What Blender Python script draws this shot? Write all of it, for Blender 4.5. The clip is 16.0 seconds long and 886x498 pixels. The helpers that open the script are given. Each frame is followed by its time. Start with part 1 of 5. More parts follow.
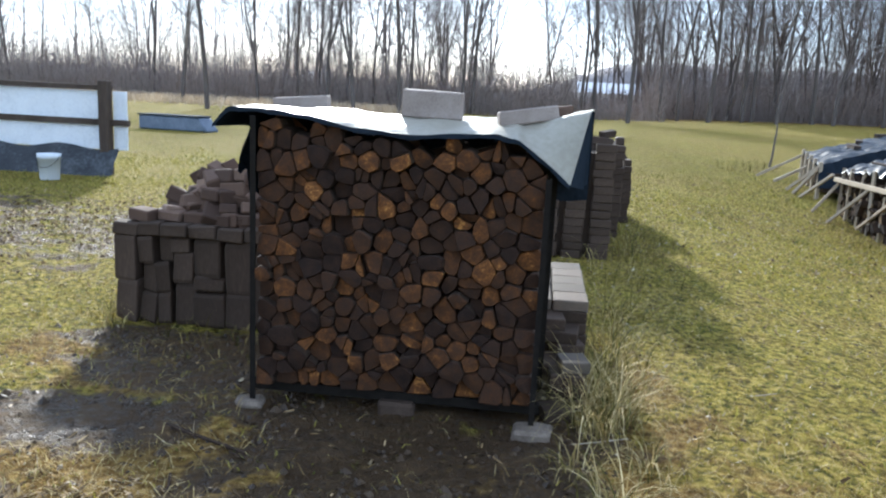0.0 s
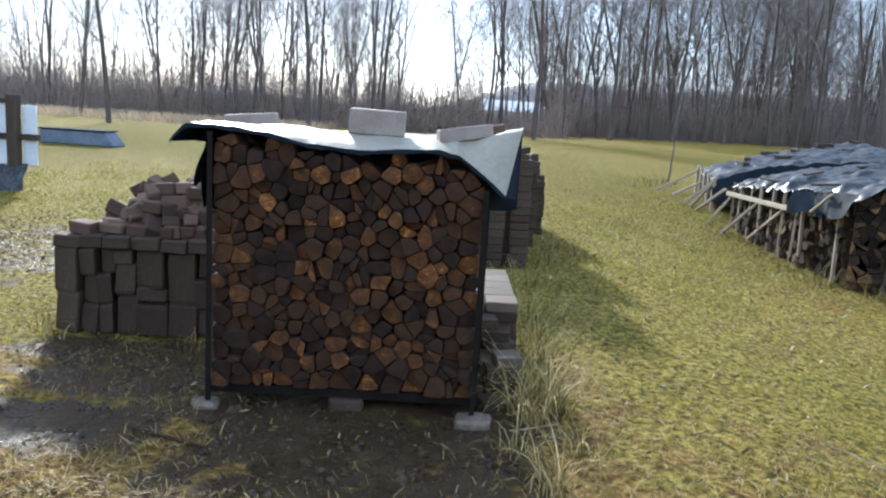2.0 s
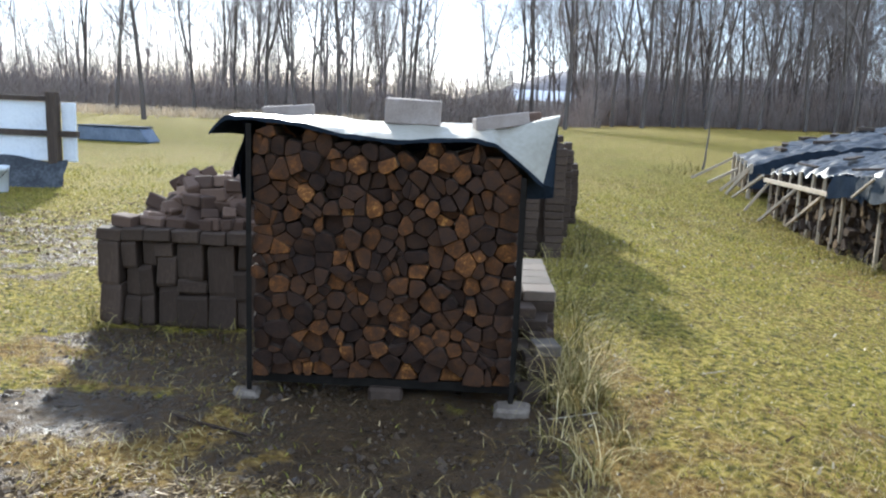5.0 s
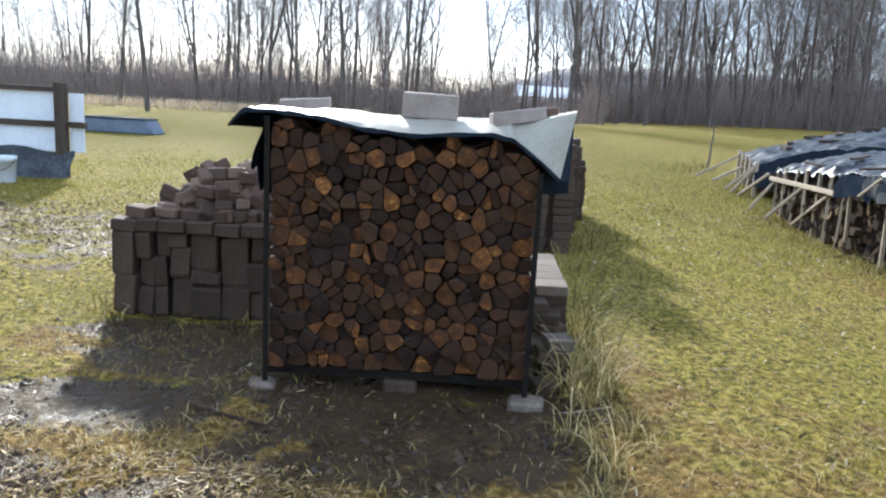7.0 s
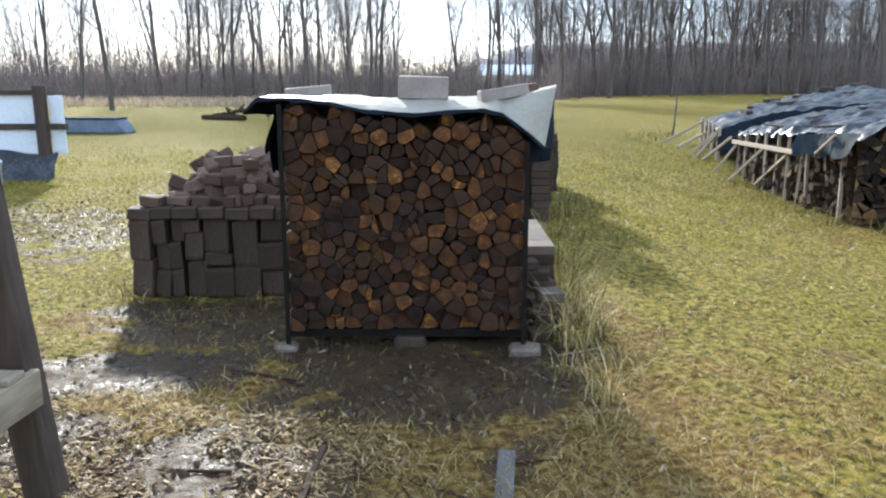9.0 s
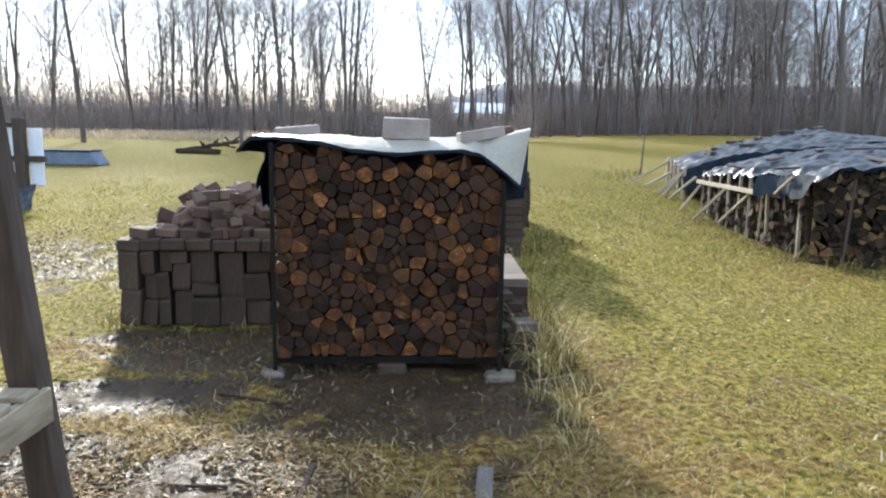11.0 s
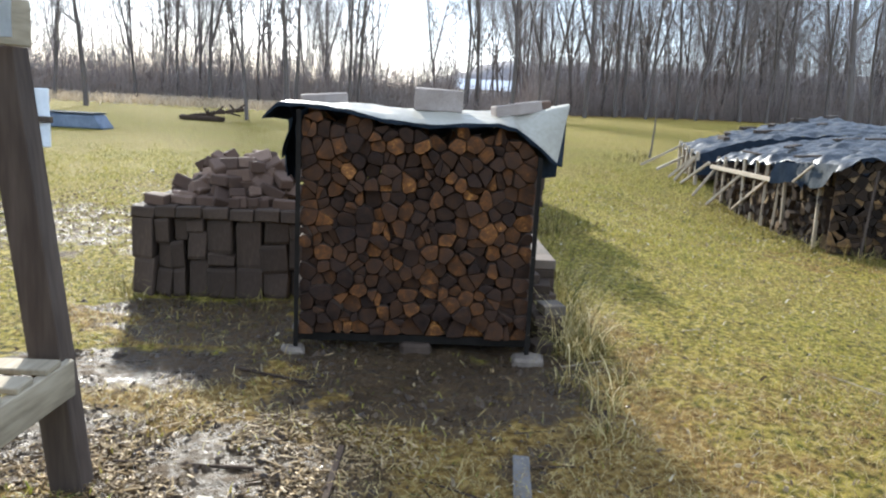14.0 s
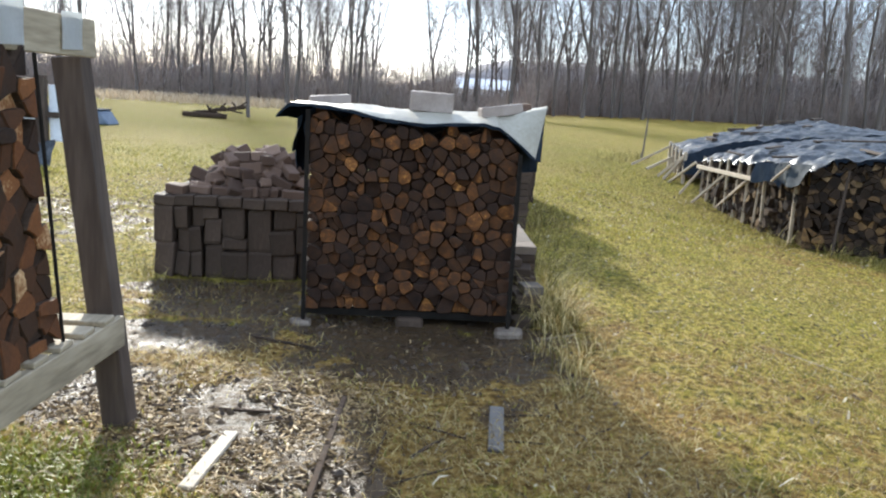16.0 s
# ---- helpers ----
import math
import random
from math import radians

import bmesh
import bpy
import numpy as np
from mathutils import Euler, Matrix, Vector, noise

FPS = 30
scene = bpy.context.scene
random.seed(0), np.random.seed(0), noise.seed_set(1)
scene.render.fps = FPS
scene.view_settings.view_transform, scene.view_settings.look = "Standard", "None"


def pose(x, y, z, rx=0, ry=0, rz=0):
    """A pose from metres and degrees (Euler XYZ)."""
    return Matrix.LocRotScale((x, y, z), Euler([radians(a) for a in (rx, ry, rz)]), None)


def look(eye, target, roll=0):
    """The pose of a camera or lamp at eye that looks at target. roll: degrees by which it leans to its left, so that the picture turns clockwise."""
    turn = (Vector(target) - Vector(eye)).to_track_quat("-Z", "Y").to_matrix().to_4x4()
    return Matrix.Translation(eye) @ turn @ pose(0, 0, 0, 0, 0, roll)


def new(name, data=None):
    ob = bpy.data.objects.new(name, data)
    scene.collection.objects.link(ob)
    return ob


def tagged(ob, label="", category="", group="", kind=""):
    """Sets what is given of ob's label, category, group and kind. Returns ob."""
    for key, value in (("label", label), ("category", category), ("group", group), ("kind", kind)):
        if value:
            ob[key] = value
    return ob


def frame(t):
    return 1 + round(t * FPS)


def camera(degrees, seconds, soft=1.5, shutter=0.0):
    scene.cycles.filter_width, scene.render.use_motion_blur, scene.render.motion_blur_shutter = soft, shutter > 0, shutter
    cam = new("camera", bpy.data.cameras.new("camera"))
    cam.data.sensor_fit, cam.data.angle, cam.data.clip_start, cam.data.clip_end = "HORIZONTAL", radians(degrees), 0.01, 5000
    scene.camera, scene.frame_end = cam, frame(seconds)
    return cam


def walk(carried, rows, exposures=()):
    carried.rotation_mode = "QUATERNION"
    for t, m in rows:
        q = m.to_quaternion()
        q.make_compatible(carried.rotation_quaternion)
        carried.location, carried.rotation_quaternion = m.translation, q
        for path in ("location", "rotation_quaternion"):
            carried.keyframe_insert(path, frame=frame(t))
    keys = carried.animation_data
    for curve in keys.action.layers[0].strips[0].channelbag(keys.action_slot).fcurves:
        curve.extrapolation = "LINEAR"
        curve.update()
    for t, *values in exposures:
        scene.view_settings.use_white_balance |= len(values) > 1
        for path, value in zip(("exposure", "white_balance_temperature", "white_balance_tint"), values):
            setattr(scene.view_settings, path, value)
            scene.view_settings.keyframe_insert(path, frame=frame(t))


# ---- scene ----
cam = camera(59.3, 16.0, soft=2.2)
METRES, EYE, TILT, LEAN, TURN = 2.551, 1.5, 0.0, 0.0, 6.5
ROWS = [
    (0.0, 0.0, 0.0, 0.0, 0.57, -11.36, -2.82),
    (0.5, -0.0013, -0.0357, 0.0016, -1.74, -10.6, -2.9),
    (1.0, 0.0055, -0.1117, 0.0002, -2.78, -9.85, -2.43),
    (1.5, -0.0254, -0.1215, 0.0073, -3.03, -9.58, -3.11),
    (2.0, -0.0719, -0.1227, 0.0016, -6.15, -9.83, -3.38),
    (2.5, -0.0956, -0.1193, -0.003, -6.71, -11.06, -2.91),
    (3.0, -0.0999, -0.1181, -0.003, -5.64, -10.9, -2.56),
    (3.5, -0.0901, -0.1222, 0.0012, -4.62, -10.48, -2.34),
    (4.0, -0.0824, -0.1224, -0.0011, -4.0, -10.48, -2.44),
    (6.5, -0.0958, -0.1223, -0.0056, -3.99, -10.73, -2.35),
    (7.0, -0.1136, -0.129, -0.0067, -3.81, -10.92, -2.98),
    (7.5, -0.1406, -0.1575, -0.0083, -3.39, -11.89, -3.2),
    (8.0, -0.1493, -0.2335, -0.0115, -4.03, -12.18, -1.32),
    (10.5, -0.2504, -0.3437, -0.006, -8.18, -11.0, -0.74),
    (11.0, -0.2224, -0.3966, 0.0007, -8.5, -9.45, -0.86),
    (11.5, -0.2323, -0.4008, -0.0037, -6.27, -9.92, -1.19),
    (12.0, -0.2548, -0.3708, -0.0065, -3.9, -10.89, -1.42),
    (12.5, -0.2734, -0.337, -0.0061, -4.73, -11.84, -1.82),
    (13.0, -0.2816, -0.3218, -0.0085, -6.8, -10.77, -2.31),
    (13.5, -0.2877, -0.3184, -0.0085, -7.79, -11.2, -2.25),
    (14.0, -0.2829, -0.3218, -0.0107, -8.28, -11.18, -2.88),
    (14.5, -0.2668, -0.3662, -0.006, -4.64, -11.28, -1.02),
    (15.0, -0.2425, -0.4404, -0.0006, -4.35, -10.98, -0.19),
    (15.5, -0.2543, -0.4824, 0.0026, -4.82, -10.9, -0.39),
    (16.0, -0.2981, -0.5471, -0.0006, -8.31, -11.26, -3.4),
]
walk(cam, [(t, pose(0, 0, EYE, TILT, LEAN, TURN) @ pose(METRES * x, METRES * y, METRES * z, 90 + pitch, roll, yaw)) for t, x, y, z, yaw, pitch, roll in ROWS],
     exposures=[(0.0, 1.08, 5450, 8), (0.5, 1.18, 5450, 8), (2.0, 1.06, 5450, 8), (4.0, 1.2, 5500, 8), (8.0, 1.22, 5600, 8), (10.5, 1.32, 5650, 8), (12.0, 1.2, 5700, 8), (13.5, 1.22, 5700, 8), (14.5, 1.34, 5750, 8), (16.0, 1.29, 5800, 8)])

# ---- world, sun and sky ----
SUN_EL, SUN_AZ = 22.0, -15.0          # azimuth from +y, positive towards +x
world = bpy.data.worlds.new("world")
scene.world = world
world.use_nodes = True
wn = world.node_tree.nodes
sky = wn.new("ShaderNodeTexSky")
sky.sky_type = "NISHITA"
sky.sun_disc = False
sky.sun_elevation = radians(SUN_EL)
sky.sun_rotation = radians(SUN_AZ)
sky.air_density, sky.dust_density, sky.ozone_density = 1.0, 0.45, 1.6
haze = wn.new("ShaderNodeMix")          # thin white winter haze over the blue
haze.data_type = "RGBA"
haze.inputs["Factor"].default_value = 0.72
haze.inputs[7].default_value = (3.4, 3.75, 4.4, 1)
wn["Background"].inputs["Strength"].default_value = 0.185
world.node_tree.links.new(sky.outputs[0], haze.inputs[6])
world.node_tree.links.new(haze.outputs[2], wn["Background"].inputs["Color"])

sun = new("sun", bpy.data.lights.new("sun", "SUN"))
sun.data.energy, sun.data.angle, sun.data.color = 4.9, radians(3.4), (1.0, 0.90, 0.74)
sx, sy = math.sin(radians(SUN_AZ)), math.cos(radians(SUN_AZ))
sun.matrix_world = look((sx * 20, sy * 20, 20 * math.tan(radians(SUN_EL))), (0, 0, 0))


# ---- materials ----
def mat(name, stops, scale=8.0, fine=60.0, rough=0.8, rough_var=0.1, bump=0.3, dist=0.01, stretch=(1, 1, 1),
        by="noise", metal=0.0, spec=0.5, translucent=0.0, mixin=0.5):
    """Two scales of noise over a colour ramp, with bump. by: noise, object (per object) or island (per island)."""
    m = bpy.data.materials.new(name)
    m.use_nodes = True
    nt = m.node_tree
    n, l = nt.nodes, nt.links
    b = n["Principled BSDF"]
    b.inputs["Metallic"].default_value = metal
    b.inputs["Specular IOR Level"].default_value = spec
    tc = n.new("ShaderNodeTexCoord")
    mp = n.new("ShaderNodeMapping")
    mp.inputs["Scale"].default_value = stretch
    l.new(tc.outputs["Object"], mp.inputs["Vector"])
    big = n.new("ShaderNodeTexNoise")
    big.inputs["Scale"].default_value, big.inputs["Detail"].default_value = scale, 4
    small = n.new("ShaderNodeTexNoise")
    small.inputs["Scale"].default_value, small.inputs["Detail"].default_value = fine, 5
    l.new(mp.outputs[0], big.inputs["Vector"])
    l.new(mp.outputs[0], small.inputs["Vector"])
    mix = n.new("ShaderNodeMix")
    mix.inputs["Factor"].default_value = 0.4
    l.new(big.outputs["Fac"], mix.inputs["A"])
    l.new(small.outputs["Fac"], mix.inputs["B"])
    value = mix.outputs["Result"]
    if by != "noise":
        if by == "object":
            src = n.new("ShaderNodeObjectInfo").outputs["Random"]
        else:
            src = n.new("ShaderNodeNewGeometry").outputs["Random Per Island"]
        m2 = n.new("ShaderNodeMix")
        m2.inputs["Factor"].default_value = mixin
        spread = n.new("ShaderNodeMapRange")
        spread.inputs["From Min"].default_value, spread.inputs["From Max"].default_value = 0.3, 0.7
        l.new(value, spread.inputs["Value"])
        l.new(spread.outputs[0], m2.inputs["A"])
        l.new(src, m2.inputs["B"])
        value = m2.outputs["Result"]
        low, high = 0.05, 0.95
    else:
        low, high = 0.32, 0.68
    ramp = n.new("ShaderNodeValToRGB")
    e = ramp.color_ramp.elements
    while len(e) < len(stops):
        e.new(0.5)
    for i, c in enumerate(stops):
        e[i].position = low + (high - low) * i / max(1, len(stops) - 1)
        e[i].color = (*c, 1)
    l.new(value, ramp.inputs["Fac"])
    l.new(ramp.outputs[0], b.inputs["Base Color"])
    r = n.new("ShaderNodeMapRange")
    r.inputs["From Min"].default_value, r.inputs["From Max"].default_value = 0.3, 0.7
    r.inputs["To Min"].default_value, r.inputs["To Max"].default_value = rough - rough_var, rough + rough_var
    l.new(big.outputs["Fac"], r.inputs["Value"])
    l.new(r.outputs[0], b.inputs["Roughness"])
    if bump:
        bp = n.new("ShaderNodeBump")
        bp.inputs["Strength"].default_value, bp.inputs["Distance"].default_value = bump, dist
        l.new(mix.outputs["Result"], bp.inputs["Height"])
        l.new(bp.outputs[0], b.inputs["Normal"])
    if translucent:
        t = n.new("ShaderNodeBsdfTranslucent")
        l.new(ramp.outputs[0], t.inputs["Color"])
        ms = n.new("ShaderNodeMixShader")
        ms.inputs["Fac"].default_value = translucent
        l.new(b.outputs[0], ms.inputs[1])
        l.new(t.outputs[0], ms.inputs[2])
        l.new(ms.outputs[0], n["Material Output"].inputs["Surface"])
    return m


M_END = mat("log_end", [(0.016, 0.010, 0.008), (0.023, 0.014, 0.010), (0.033, 0.019, 0.013), (0.046, 0.025, 0.015), (0.060, 0.030, 0.016), (0.090, 0.040, 0.017), (0.17, 0.070, 0.022), (0.50, 0.24, 0.065)],
            scale=22, fine=110, spec=0.15, rough=0.9, bump=0.7, dist=0.008, by="object", mixin=0.56)
M_END_FRESH = mat("log_end_fresh", [(0.018, 0.012, 0.009), (0.032, 0.019, 0.012), (0.05, 0.026, 0.014), (0.075, 0.034, 0.016), (0.12, 0.048, 0.019), (0.18, 0.075, 0.026), (0.56, 0.38, 0.20)],
                  spec=0.15, scale=12, fine=80, rough=0.8, bump=0.5, dist=0.006, by="object", mixin=0.75)
# Darker log ends for the covered rows: their shade is put into the colour.
M_END_SHADED = mat("log_end_shaded", [(0.012, 0.009, 0.007), (0.020, 0.014, 0.010), (0.034, 0.023, 0.016), (0.06, 0.038, 0.022), (0.24, 0.14, 0.055)],
                spec=0.15, scale=14, fine=90, rough=0.9, bump=0.5, dist=0.006, by="object", mixin=0.75)
M_END2 = mat("log_end_small", [(0.026, 0.016, 0.010), (0.038, 0.022, 0.012), (0.054, 0.029, 0.014), (0.072, 0.036, 0.017), (0.102, 0.048, 0.020), (0.150, 0.066, 0.024), (0.340, 0.168, 0.042)],
             scale=14, fine=90, spec=0.15, rough=0.9, bump=0.5, dist=0.006, by="island", mixin=0.7)
# Small log ends of the covered rows, darkened for shade as well.
M_END3 = mat("log_end_shaded_small", [(0.012, 0.009, 0.007), (0.02, 0.014, 0.010), (0.032, 0.022, 0.015), (0.055, 0.036, 0.022), (0.11, 0.07, 0.036), (0.30, 0.21, 0.11)],
             scale=14, fine=90, spec=0.15, rough=0.9, bump=0.5, dist=0.006, by="island", mixin=0.7)
M_BARK = mat("log_bark", [(0.028, 0.019, 0.013), (0.055, 0.037, 0.025), (0.09, 0.062, 0.042)], spec=0.15, scale=18, fine=70, rough=0.95, bump=0.8, dist=0.012)
M_TREE = mat("tree_bark", [(0.075, 0.060, 0.051), (0.115, 0.094, 0.081), (0.165, 0.138, 0.12)], scale=2, fine=14, rough=0.95, bump=0.6, dist=0.03, stretch=(1, 1, 0.25))
# Twigs, brush and far wood are paled: distance haze put into the colours.
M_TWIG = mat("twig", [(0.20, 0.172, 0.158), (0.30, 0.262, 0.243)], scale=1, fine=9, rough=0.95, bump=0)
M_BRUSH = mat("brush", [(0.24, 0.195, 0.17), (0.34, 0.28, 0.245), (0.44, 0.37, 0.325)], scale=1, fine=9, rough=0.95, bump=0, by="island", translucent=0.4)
M_STEM = mat("young_bark", [(0.09, 0.073, 0.062), (0.17, 0.138, 0.12), (0.26, 0.215, 0.188), (0.36, 0.305, 0.27)], scale=1, fine=9, rough=0.95, bump=0, by="island", mixin=0.85)
M_HILL = mat("hazed_distant_wood", [(0.34, 0.30, 0.285), (0.43, 0.39, 0.37), (0.52, 0.475, 0.455)], scale=0.15, fine=1.4, rough=1.0, bump=0.8, dist=1.0, translucent=0.4)
# Shade on stacked bricks and sun on heaped ones are put into the colours.
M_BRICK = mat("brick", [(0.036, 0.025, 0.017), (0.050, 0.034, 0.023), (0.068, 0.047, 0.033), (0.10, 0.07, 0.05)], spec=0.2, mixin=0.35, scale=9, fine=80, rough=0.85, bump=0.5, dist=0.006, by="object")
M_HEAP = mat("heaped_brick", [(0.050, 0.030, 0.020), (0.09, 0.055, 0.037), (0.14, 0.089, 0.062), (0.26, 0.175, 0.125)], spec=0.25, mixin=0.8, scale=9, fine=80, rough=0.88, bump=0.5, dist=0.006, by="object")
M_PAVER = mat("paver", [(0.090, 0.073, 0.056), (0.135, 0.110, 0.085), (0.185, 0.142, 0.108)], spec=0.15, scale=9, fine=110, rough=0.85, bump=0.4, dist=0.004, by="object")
M_CONC = mat("concrete", [(0.30, 0.28, 0.25), (0.42, 0.39, 0.35), (0.50, 0.47, 0.43)], scale=10, fine=140, rough=0.9, bump=0.5, dist=0.004)
M_FOOT = mat("dirty_concrete", [(0.08, 0.060, 0.042), (0.16, 0.125, 0.092), (0.27, 0.22, 0.168)], scale=12, fine=120, rough=0.9, bump=0.6, dist=0.006)
M_TARP = mat("tarp_silver", [(0.34, 0.30, 0.22), (0.42, 0.38, 0.29), (0.50, 0.46, 0.365)], scale=4, fine=40, rough=0.42, rough_var=0.12, bump=0.35, dist=0.01, translucent=0.25)
M_TARP_D = mat("tarp_black", [(0.012, 0.016, 0.022), (0.028, 0.036, 0.048)], scale=6, fine=50, rough=0.9, rough_var=0.05, bump=0.4, dist=0.01, spec=0.0)
M_PLASTIC = mat("plastic_sheet", [(0.008, 0.010, 0.012), (0.022, 0.025, 0.028), (0.085, 0.092, 0.098)], spec=0.35, scale=2.5, fine=22, rough=0.45, rough_var=0.14, bump=0.4, dist=0.04)
M_FLAP = mat("worn_sheet", [(0.022, 0.028, 0.033), (0.042, 0.050, 0.056), (0.07, 0.08, 0.086)], spec=0.15, scale=5, fine=40, rough=0.8, bump=0.5, dist=0.02, translucent=0.15)
M_STEEL = mat("painted_steel", [(0.010, 0.009, 0.008), (0.024, 0.020, 0.016)], scale=20, fine=150, rough=0.8, bump=0.2, dist=0.002, spec=0.05)
M_LUMBER = mat("weathered_lumber", [(0.14, 0.11, 0.068), (0.28, 0.228, 0.148), (0.42, 0.352, 0.245)], scale=5, fine=50, rough=0.8, bump=0.4, dist=0.004, stretch=(1, 0.12, 1))
M_POST = mat("dark_post", [(0.036, 0.025, 0.018), (0.068, 0.049, 0.036), (0.11, 0.083, 0.063)], scale=6, fine=45, rough=0.85, bump=0.5, dist=0.005, stretch=(1, 1, 0.1), spec=0.25)
M_STAKE = mat("grey_lumber", [(0.27, 0.21, 0.14), (0.40, 0.32, 0.22), (0.52, 0.43, 0.31)], scale=5, fine=40, rough=0.85, bump=0.4, dist=0.004, by="object")
# Pale wood; sun and wet gloss on the board are put into the colour.
M_PALE_WOOD = mat("pale_wood", [(0.24, 0.19, 0.13), (0.42, 0.35, 0.26), (0.52, 0.45, 0.35)], spec=0.3, scale=14, fine=60, rough=0.75, bump=0.3, dist=0.003)
M_WHITE = mat("white_panel", [(0.62, 0.64, 0.66), (0.74, 0.76, 0.78), (0.80, 0.82, 0.83)], scale=2, fine=25, rough=0.55, bump=0.15, dist=0.004)
M_PAPER = mat("paper", [(0.55, 0.55, 0.52), (0.68, 0.68, 0.65)], scale=8, fine=60, rough=0.7, bump=0.15, dist=0.002)
M_BLUE = mat("blue_plastic", [(0.07, 0.095, 0.14), (0.12, 0.15, 0.20), (0.19, 0.22, 0.27)], scale=3, fine=30, rough=0.5, bump=0.3, dist=0.01)
M_BUCKET = mat("bucket_plastic", [(0.62, 0.65, 0.67), (0.75, 0.77, 0.78)], scale=5, fine=40, rough=0.45, bump=0.1, dist=0.002)
M_GRASS = mat("grass_blade", [(0.05, 0.068, 0.010), (0.13, 0.14, 0.019), (0.31, 0.262, 0.034), (0.40, 0.34, 0.068), (0.58, 0.48, 0.18)], scale=1.2, fine=6, rough=0.6, bump=0, by="island", mixin=0.55, translucent=0.35)
M_STRAW = mat("straw_blade", [(0.08, 0.045, 0.012), (0.19, 0.115, 0.030), (0.35, 0.235, 0.07), (0.66, 0.52, 0.22), (0.17, 0.16, 0.025)], scale=2, fine=9, rough=0.6, bump=0, by="island", mixin=0.7, translucent=0.3)
M_CHIP = mat("wood_chip", [(0.04, 0.023, 0.009), (0.12, 0.074, 0.029), (0.27, 0.18, 0.08), (0.60, 0.44, 0.23)], spec=0.25, scale=20, fine=90, rough=0.7, rough_var=0.25, bump=0.2, dist=0.003, by="island", mixin=0.8)


def ground_material():
    m = bpy.data.materials.new("ground_soil_and_grass")
    m.use_nodes = True
    nt = m.node_tree
    n, l = nt.nodes, nt.links
    b = n["Principled BSDF"]
    geo = n.new("ShaderNodeNewGeometry")

    def tex(s, d=5):
        t = n.new("ShaderNodeTexNoise")
        t.inputs["Scale"].default_value, t.inputs["Detail"].default_value = s, d
        l.new(geo.outputs["Position"], t.inputs["Vector"])
        return t.outputs["Fac"]

    def ramp(src, cols, lo=0.35, hi=0.65):
        r = n.new("ShaderNodeValToRGB")
        e = r.color_ramp.elements
        while len(e) < len(cols):
            e.new(0.5)
        for i, c in enumerate(cols):
            e[i].position, e[i].color = lo + (hi - lo) * i / (len(cols) - 1), (*c, 1)
        l.new(src, r.inputs["Fac"])
        return r.outputs[0]

    def mixc(f, a, c):
        x = n.new("ShaderNodeMix")
        x.data_type = "RGBA"
        l.new(f, x.inputs["Factor"])
        l.new(a, x.inputs[6])
        l.new(c, x.inputs[7])
        return x.outputs[2]

    def mixf(f, a, c):
        x = n.new("ShaderNodeMix")
        l.new(f, x.inputs["Factor"])
        for s, k in ((a, "A"), (c, "B")):
            if isinstance(s, float):
                x.inputs[k].default_value = s
            else:
                l.new(s, x.inputs[k])
        return x.outputs["Result"]

    def att(name):
        a = n.new("ShaderNodeAttribute")
        a.attribute_name = name
        return a.outputs["Fac"]

    def soft(mask, amount):
        # a mask with a ragged, noisy edge
        s = n.new("ShaderNodeMath")
        s.operation = "ADD"
        l.new(mask, s.inputs[0])
        k = n.new("ShaderNodeMapRange")
        k.inputs["To Min"].default_value, k.inputs["To Max"].default_value = -amount, amount
        k.inputs["From Min"].default_value, k.inputs["From Max"].default_value = 0.25, 0.75
        l.new(mid, k.inputs["Value"])
        l.new(k.outputs[0], s.inputs[1])
        r = n.new("ShaderNodeMapRange")
        r.inputs["From Min"].default_value, r.inputs["From Max"].default_value = 0.35, 0.65
        l.new(s.outputs[0], r.inputs["Value"])
        return r.outputs[0]

    broad, mid, fine, grain = tex(0.35, 3), tex(3.5), tex(22), tex(120)
    patch = n.new("ShaderNodeMapRange")
    patch.inputs["From Min"].default_value, patch.inputs["From Max"].default_value = 0.38, 0.62
    l.new(mixf(fine, mid, broad), patch.inputs["Value"])
    grass = mixc(patch.outputs[0], ramp(fine, [(0.065, 0.068, 0.012), (0.25, 0.21, 0.029), (0.44, 0.345, 0.068)]),
                 ramp(fine, [(0.07, 0.05, 0.014), (0.27, 0.195, 0.040), (0.52, 0.385, 0.11)]))
    straw = ramp(fine, [(0.12, 0.068, 0.016), (0.25, 0.152, 0.040), (0.43, 0.285, 0.085)])
    mud = mixc(grain, ramp(mid, [(0.050, 0.027, 0.010), (0.098, 0.056, 0.021), (0.18, 0.110, 0.047)]), ramp(fine, [(0.020, 0.012, 0.006), (0.11, 0.072, 0.036)]))
    sm, ss = soft(att("mud"), 0.55), soft(att("straw"), 0.5)
    l.new(mixc(sm, mixc(ss, grass, straw), mud), b.inputs["Base Color"])
    wet = n.new("ShaderNodeMapRange")
    wet.inputs["From Min"].default_value, wet.inputs["From Max"].default_value = 0.42, 0.6
    wet.inputs["To Min"].default_value, wet.inputs["To Max"].default_value = 0.26, 0.85
    l.new(mixf(grain, mid, fine), wet.inputs["Value"])
    l.new(mixf(sm, 0.9, wet.outputs[0]), b.inputs["Roughness"])
    l.new(mixf(sm, 0.1, 0.22), b.inputs["Specular IOR Level"])
    h = mixf(mid, fine, grain)
    bp = n.new("ShaderNodeBump")
    bp.inputs["Strength"].default_value, bp.inputs["Distance"].default_value = 1.0, 0.09
    l.new(h, bp.inputs["Height"])
    l.new(bp.outputs[0], b.inputs["Normal"])
    return m


M_GROUND = ground_material()


